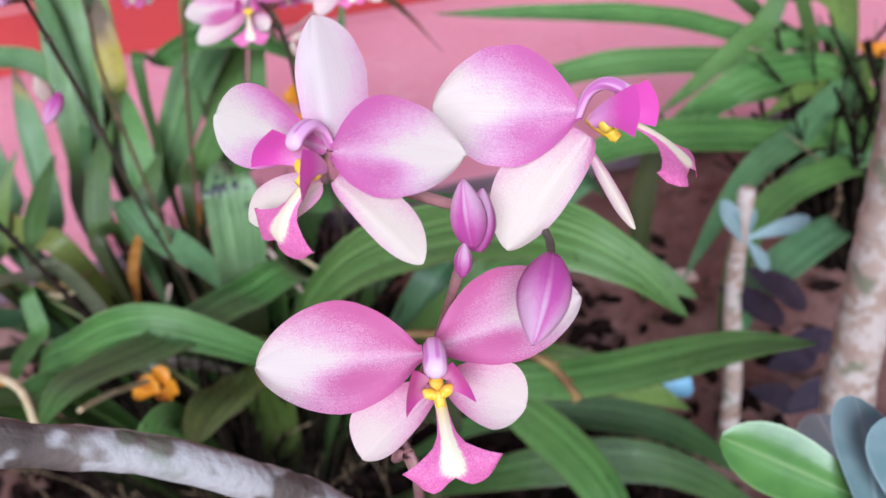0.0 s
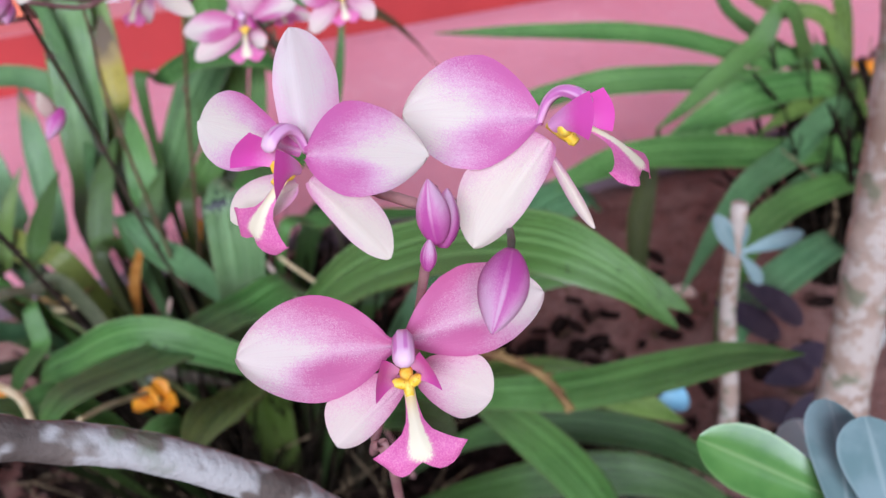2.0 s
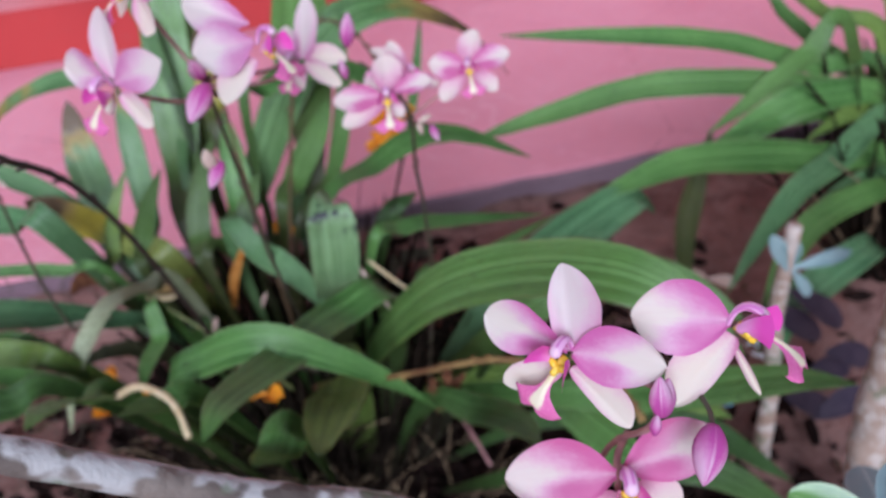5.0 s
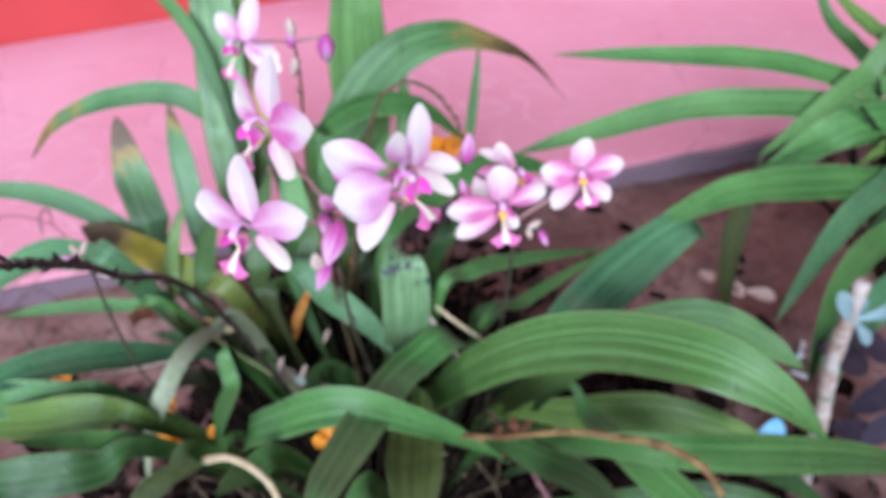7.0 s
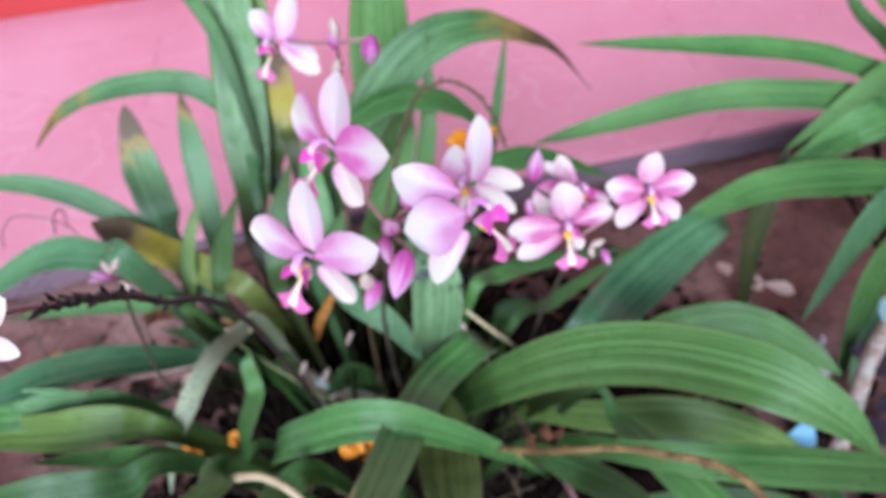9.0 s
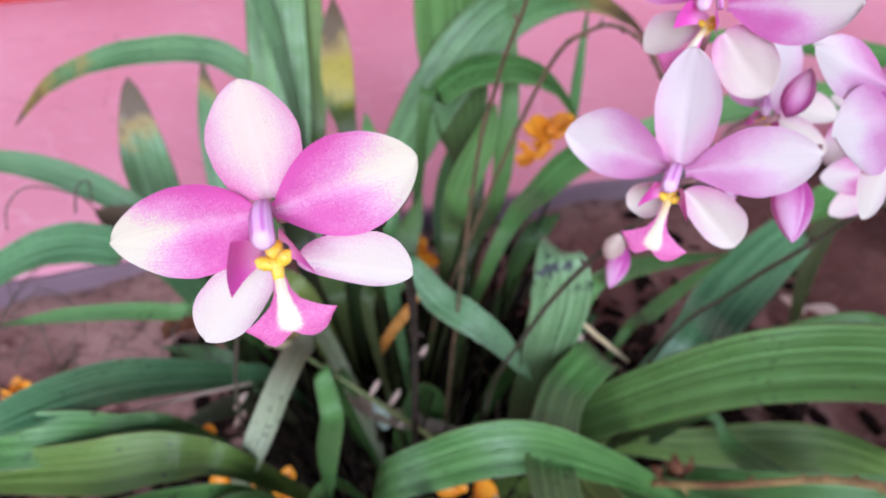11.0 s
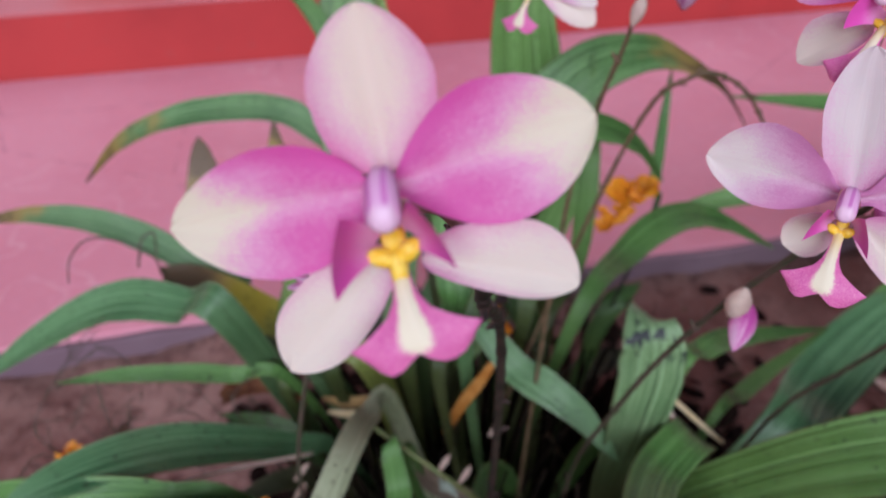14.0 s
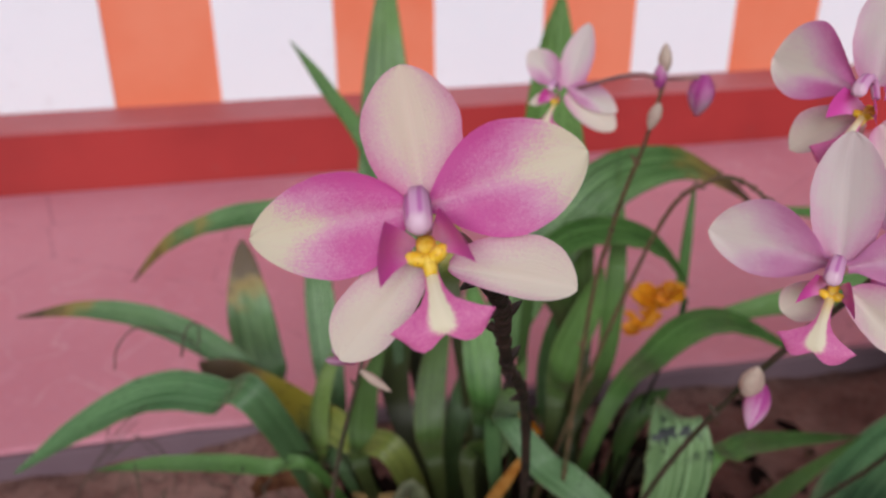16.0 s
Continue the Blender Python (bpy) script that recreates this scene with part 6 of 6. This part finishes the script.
scrap = thing("paper_scrap", (0.6550, 0.0840, 0.0800), "small white scrap on the soil", "scrap", "white scraps")
oval_leaf(scrap, (0.6630, 0.0920, 0.0680), (0.6760, 0.0690, 0.0750), 0.006, (0, -0.5, 1), WHITE_SCRAP, 'strip', cup=0.6)
scrap = thing("paper_scrap", (0.6990, 0.1300, 0.0800), "small white scrap on the soil", "scrap", "white scraps")
oval_leaf(scrap, (0.7070, 0.1390, 0.0680), (0.7010, 0.1200, 0.0750), 0.006, (0, -0.5, 1), WHITE_SCRAP, 'strip', cup=0.6)
blue_piece = thing("plastic_piece", (0.5140, -0.0800, 0.2040), "faded blue plastic piece half under the leaves", "plastic")
oval_leaf(blue_piece, (0.4990, -0.0800, 0.2060), (0.5280, -0.0850, 0.2090), 0.026, (0, -0.6, 0.8), BLUE, 'shell', cup=0.7)
bit = thing("husk", (0.0850, 0.0500, 0.3460), "small pale papery husk among the stems", "husk", "pale husks")
oval_leaf(bit, (0.0840, 0.0500, 0.3380), (0.0910, 0.0460, 0.3570), 0.0042, (0, -0.6, 0.8), PAPERY, 'scale', cup=0.8)
bit = thing("husk", (0.0390, 0.0200, 0.3520), "small pale papery husk among the stems", "husk", "pale husks")
oval_leaf(bit, (0.0380, 0.0200, 0.3440), (0.0450, 0.0160, 0.3630), 0.0042, (0, -0.6, 0.8), PAPERY, 'scale', cup=0.8)
bit = thing("husk", (-0.0570, 0.0000, 0.3910), "small pale papery husk among the stems", "husk", "pale husks")
oval_leaf(bit, (-0.0590, 0.0000, 0.3840), (-0.0500, -0.0040, 0.4010), 0.0042, (0, -0.6, 0.8), PAPERY, 'scale', cup=0.8)
bit = thing("husk", (-0.0590, -0.0200, 0.3960), "small pale papery husk among the stems", "husk", "pale husks")
oval_leaf(bit, (-0.0610, -0.0200, 0.3890), (-0.0530, -0.0240, 0.4060), 0.0042, (0, -0.6, 0.8), PAPERY, 'scale', cup=0.8)
bit = thing("husk", (0.0570, 0.0300, 0.3250), "small pale papery husk among the stems", "husk", "pale husks")
oval_leaf(bit, (0.0560, 0.0300, 0.3170), (0.0630, 0.0260, 0.3360), 0.0042, (0, -0.6, 0.8), PAPERY, 'scale', cup=0.8)
bit = thing("husk", (0.0620, 0.0200, 0.3090), "small pale papery husk among the stems", "husk", "pale husks")
oval_leaf(bit, (0.0610, 0.0200, 0.3010), (0.0680, 0.0160, 0.3210), 0.0042, (0, -0.6, 0.8), PAPERY, 'scale', cup=0.8)


def litter(name, count, seed, where, size, material, label, category, lift=0.0, stand=0.0):
    """Small flakes or bits, spread at random over a stretch of soil."""
    rng, bm = random.Random(seed), bmesh.new()
    (x0, x1), (y0, y1) = where
    for _ in range(count):
        x, y = rng.gauss((x0 + x1) / 2, (x1 - x0) / 4.4), rng.gauss((y0 + y1) / 2, (y1 - y0) / 4.4)
        if y > 0.5:
            continue
        rise = 0.062 * min(max((y + 0.05) / 0.55, 0), 1)
        c = Vector((x, y, 0.034 + rise + 0.03 * noise.noise((x * 3, y * 3, 0)) + 0.014 * noise.noise((x * 14, y * 14, 4)) + lift * rng.random()))
        a, s = rng.uniform(0, 6.28), size * rng.uniform(0.4, 1.3)
        way = Vector((math.cos(a), math.sin(a), rng.uniform(-0.3, 0.5 + stand))).normalized()
        side = way.cross(Vector((rng.uniform(-0.6, 0.6), rng.uniform(-0.6, 0.6), 1))).normalized() * rng.uniform(0.2, 0.42)
        curl = side.cross(way).normalized() * rng.uniform(-0.3, 0.3)
        rows = [[bm.verts.new(c + s * (way * u + side * v * w + curl * (v * v + u * u))) for v in (-1, 0, 1)] for u, w in ((-0.5, 0.15), (-0.15, 0.9), (0.2, 0.8), (0.5, 0.1))]
        for p, q in zip(rows, rows[1:]):
            for j in (0, 1):
                bm.faces.new((p[j], p[j + 1], q[j + 1], q[j]))
    return tagged(part(name, bm, material), label, category, kind="stuff")


# near-black flakes: the shade under the plants put into the litter's colour
SHADE_LITTER = plain("shade_litter", (0.006, 0.004, 0.0035), (0.022, 0.012, 0.010), 90, 0.95, 0.03, 0.4)
litter("leaf_litter", 9000, 11, ((-0.22, 0.55), (-0.42, 0.33)), 0.032, SHADE_LITTER, "leaf litter under the plants, their shade put into its near-black colour", "litter", 0.03)
litter("dry_litter", 260, 12, ((-0.3, 0.95), (-0.3, 0.5)), 0.02, DRY, "small dry brown leaf bits on the soil", "litter", 0.004)
rng, bm = random.Random(13), bmesh.new()
for _ in range(1500):
    x, y = rng.uniform(-0.6, 1.2), rng.uniform(-0.3, 0.53)
    rise = 0.062 * min(max((y + 0.05) / 0.55, 0), 1)
    z = 0.03 + rise + 0.03 * noise.noise((x * 3, y * 3, 0)) + 0.014 * noise.noise((x * 14, y * 14, 4))
    s = 0.0016 + 0.006 * rng.random() ** 3
    made = bmesh.ops.create_icosphere(bm, subdivisions=1, radius=s)["verts"]
    for q in made:
        q.co = Vector((q.co.x * 1.2, q.co.y, q.co.z * 0.7)) * rng.uniform(0.75, 1.2) + Vector((x, y, z))
tagged(part("soil_crumbs", bm, SOIL, smooth=False), "loose crumbs of reddish soil", "soil", kind="stuff")
# dense near-black stalks, added to stand in for shade between the leaves
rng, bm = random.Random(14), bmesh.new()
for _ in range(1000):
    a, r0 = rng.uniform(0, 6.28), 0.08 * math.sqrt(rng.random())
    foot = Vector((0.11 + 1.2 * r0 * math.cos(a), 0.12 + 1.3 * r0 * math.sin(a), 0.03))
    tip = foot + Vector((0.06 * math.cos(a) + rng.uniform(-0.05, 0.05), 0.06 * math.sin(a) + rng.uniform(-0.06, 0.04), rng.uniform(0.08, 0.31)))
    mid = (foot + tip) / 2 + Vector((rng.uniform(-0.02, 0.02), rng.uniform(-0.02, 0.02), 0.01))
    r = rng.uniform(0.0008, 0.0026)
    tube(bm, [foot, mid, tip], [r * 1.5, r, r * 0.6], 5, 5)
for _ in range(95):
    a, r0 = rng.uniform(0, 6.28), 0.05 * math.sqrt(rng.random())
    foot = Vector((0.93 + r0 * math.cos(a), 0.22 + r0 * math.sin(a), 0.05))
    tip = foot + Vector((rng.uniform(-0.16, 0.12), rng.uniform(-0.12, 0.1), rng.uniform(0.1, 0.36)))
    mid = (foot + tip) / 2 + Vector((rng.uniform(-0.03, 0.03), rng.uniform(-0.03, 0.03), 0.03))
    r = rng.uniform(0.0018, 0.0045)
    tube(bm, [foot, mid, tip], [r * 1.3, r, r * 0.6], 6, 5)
tagged(part("shade_stalks", bm, plain("shade_stalks", (0.006, 0.0045, 0.0035), (0.022, 0.015, 0.010), 60, 0.9, 0.05, 0.4)), "thicket of near-black stalks added as shade at the feet of the clumps", "stalks", kind="stuff")
rng, bm = random.Random(16), bmesh.new()
for k in range(80):
    if k < 34:
        c = Vector((rng.uniform(-0.22, -0.08), rng.uniform(0.05, 0.20), rng.uniform(0.30, 0.40)))
    else:
        c = Vector((rng.uniform(-0.42, -0.02), rng.uniform(-0.02, 0.16), rng.uniform(0.1, 0.24)))
    d = Vector((rng.uniform(-1, 0.6), rng.uniform(-0.6, 0.4), rng.uniform(-0.9, 0.7))).normalized() * rng.uniform(0.02, 0.07)
    e = Vector((rng.uniform(-1, 1), rng.uniform(-1, 1), rng.uniform(-1, 1))) * 0.02
    r = rng.uniform(0.0003, 0.0006)
    tube(bm, [c, c + d * 0.4 + e, c + d, c + d * 1.2 - e], [r, r, r * 0.7], 12, 4)
tagged(part("dry_fibres", bm, STEM), "thin black dry fibres tangled over the leaves", "fibres", kind="stuff")
rng, bm = random.Random(15), bmesh.new()
for _ in range(130):
    a, r0 = rng.uniform(0, 6.28), 0.12 * math.sqrt(rng.random())
    foot = Vector((0.11 + 1.3 * r0 * math.cos(a), 0.06 + 1.3 * r0 * math.sin(a), 0.04))
    tip = foot + Vector((rng.uniform(-0.12, 0.12), rng.uniform(-0.12, 0.04), rng.uniform(0.04, 0.2)))
    mid = (foot + tip) / 2 + Vector((rng.uniform(-0.03, 0.03), rng.uniform(-0.03, 0.03), 0.012))
    r = rng.uniform(0.0004, 0.0011)
    tube(bm, [foot, mid, tip], [r * 1.3, r, r * 0.6], 6, 5)
for _ in range(25):
    a, r0 = rng.uniform(0, 6.28), 0.05 * math.sqrt(rng.random())
    foot = Vector((0.93 + r0 * math.cos(a), 0.22 + r0 * math.sin(a), 0.05))
    tip = foot + Vector((rng.uniform(-0.16, 0.12), rng.uniform(-0.12, 0.1), rng.uniform(0.1, 0.34)))
    mid = (foot + tip) / 2 + Vector((rng.uniform(-0.03, 0.03), rng.uniform(-0.03, 0.03), 0.03))
    r = rng.uniform(0.0008, 0.002)
    tube(bm, [foot, mid, tip], [r * 1.3, r, r * 0.6], 6, 5)
tagged(part("dry_stems", bm, plain("dry_stems", (0.13, 0.085, 0.05), (0.28, 0.20, 0.12), 60, 0.8, 0.2, 0.4)), "thin tan dry stems at the feet of the clumps", "stalks", kind="stuff")
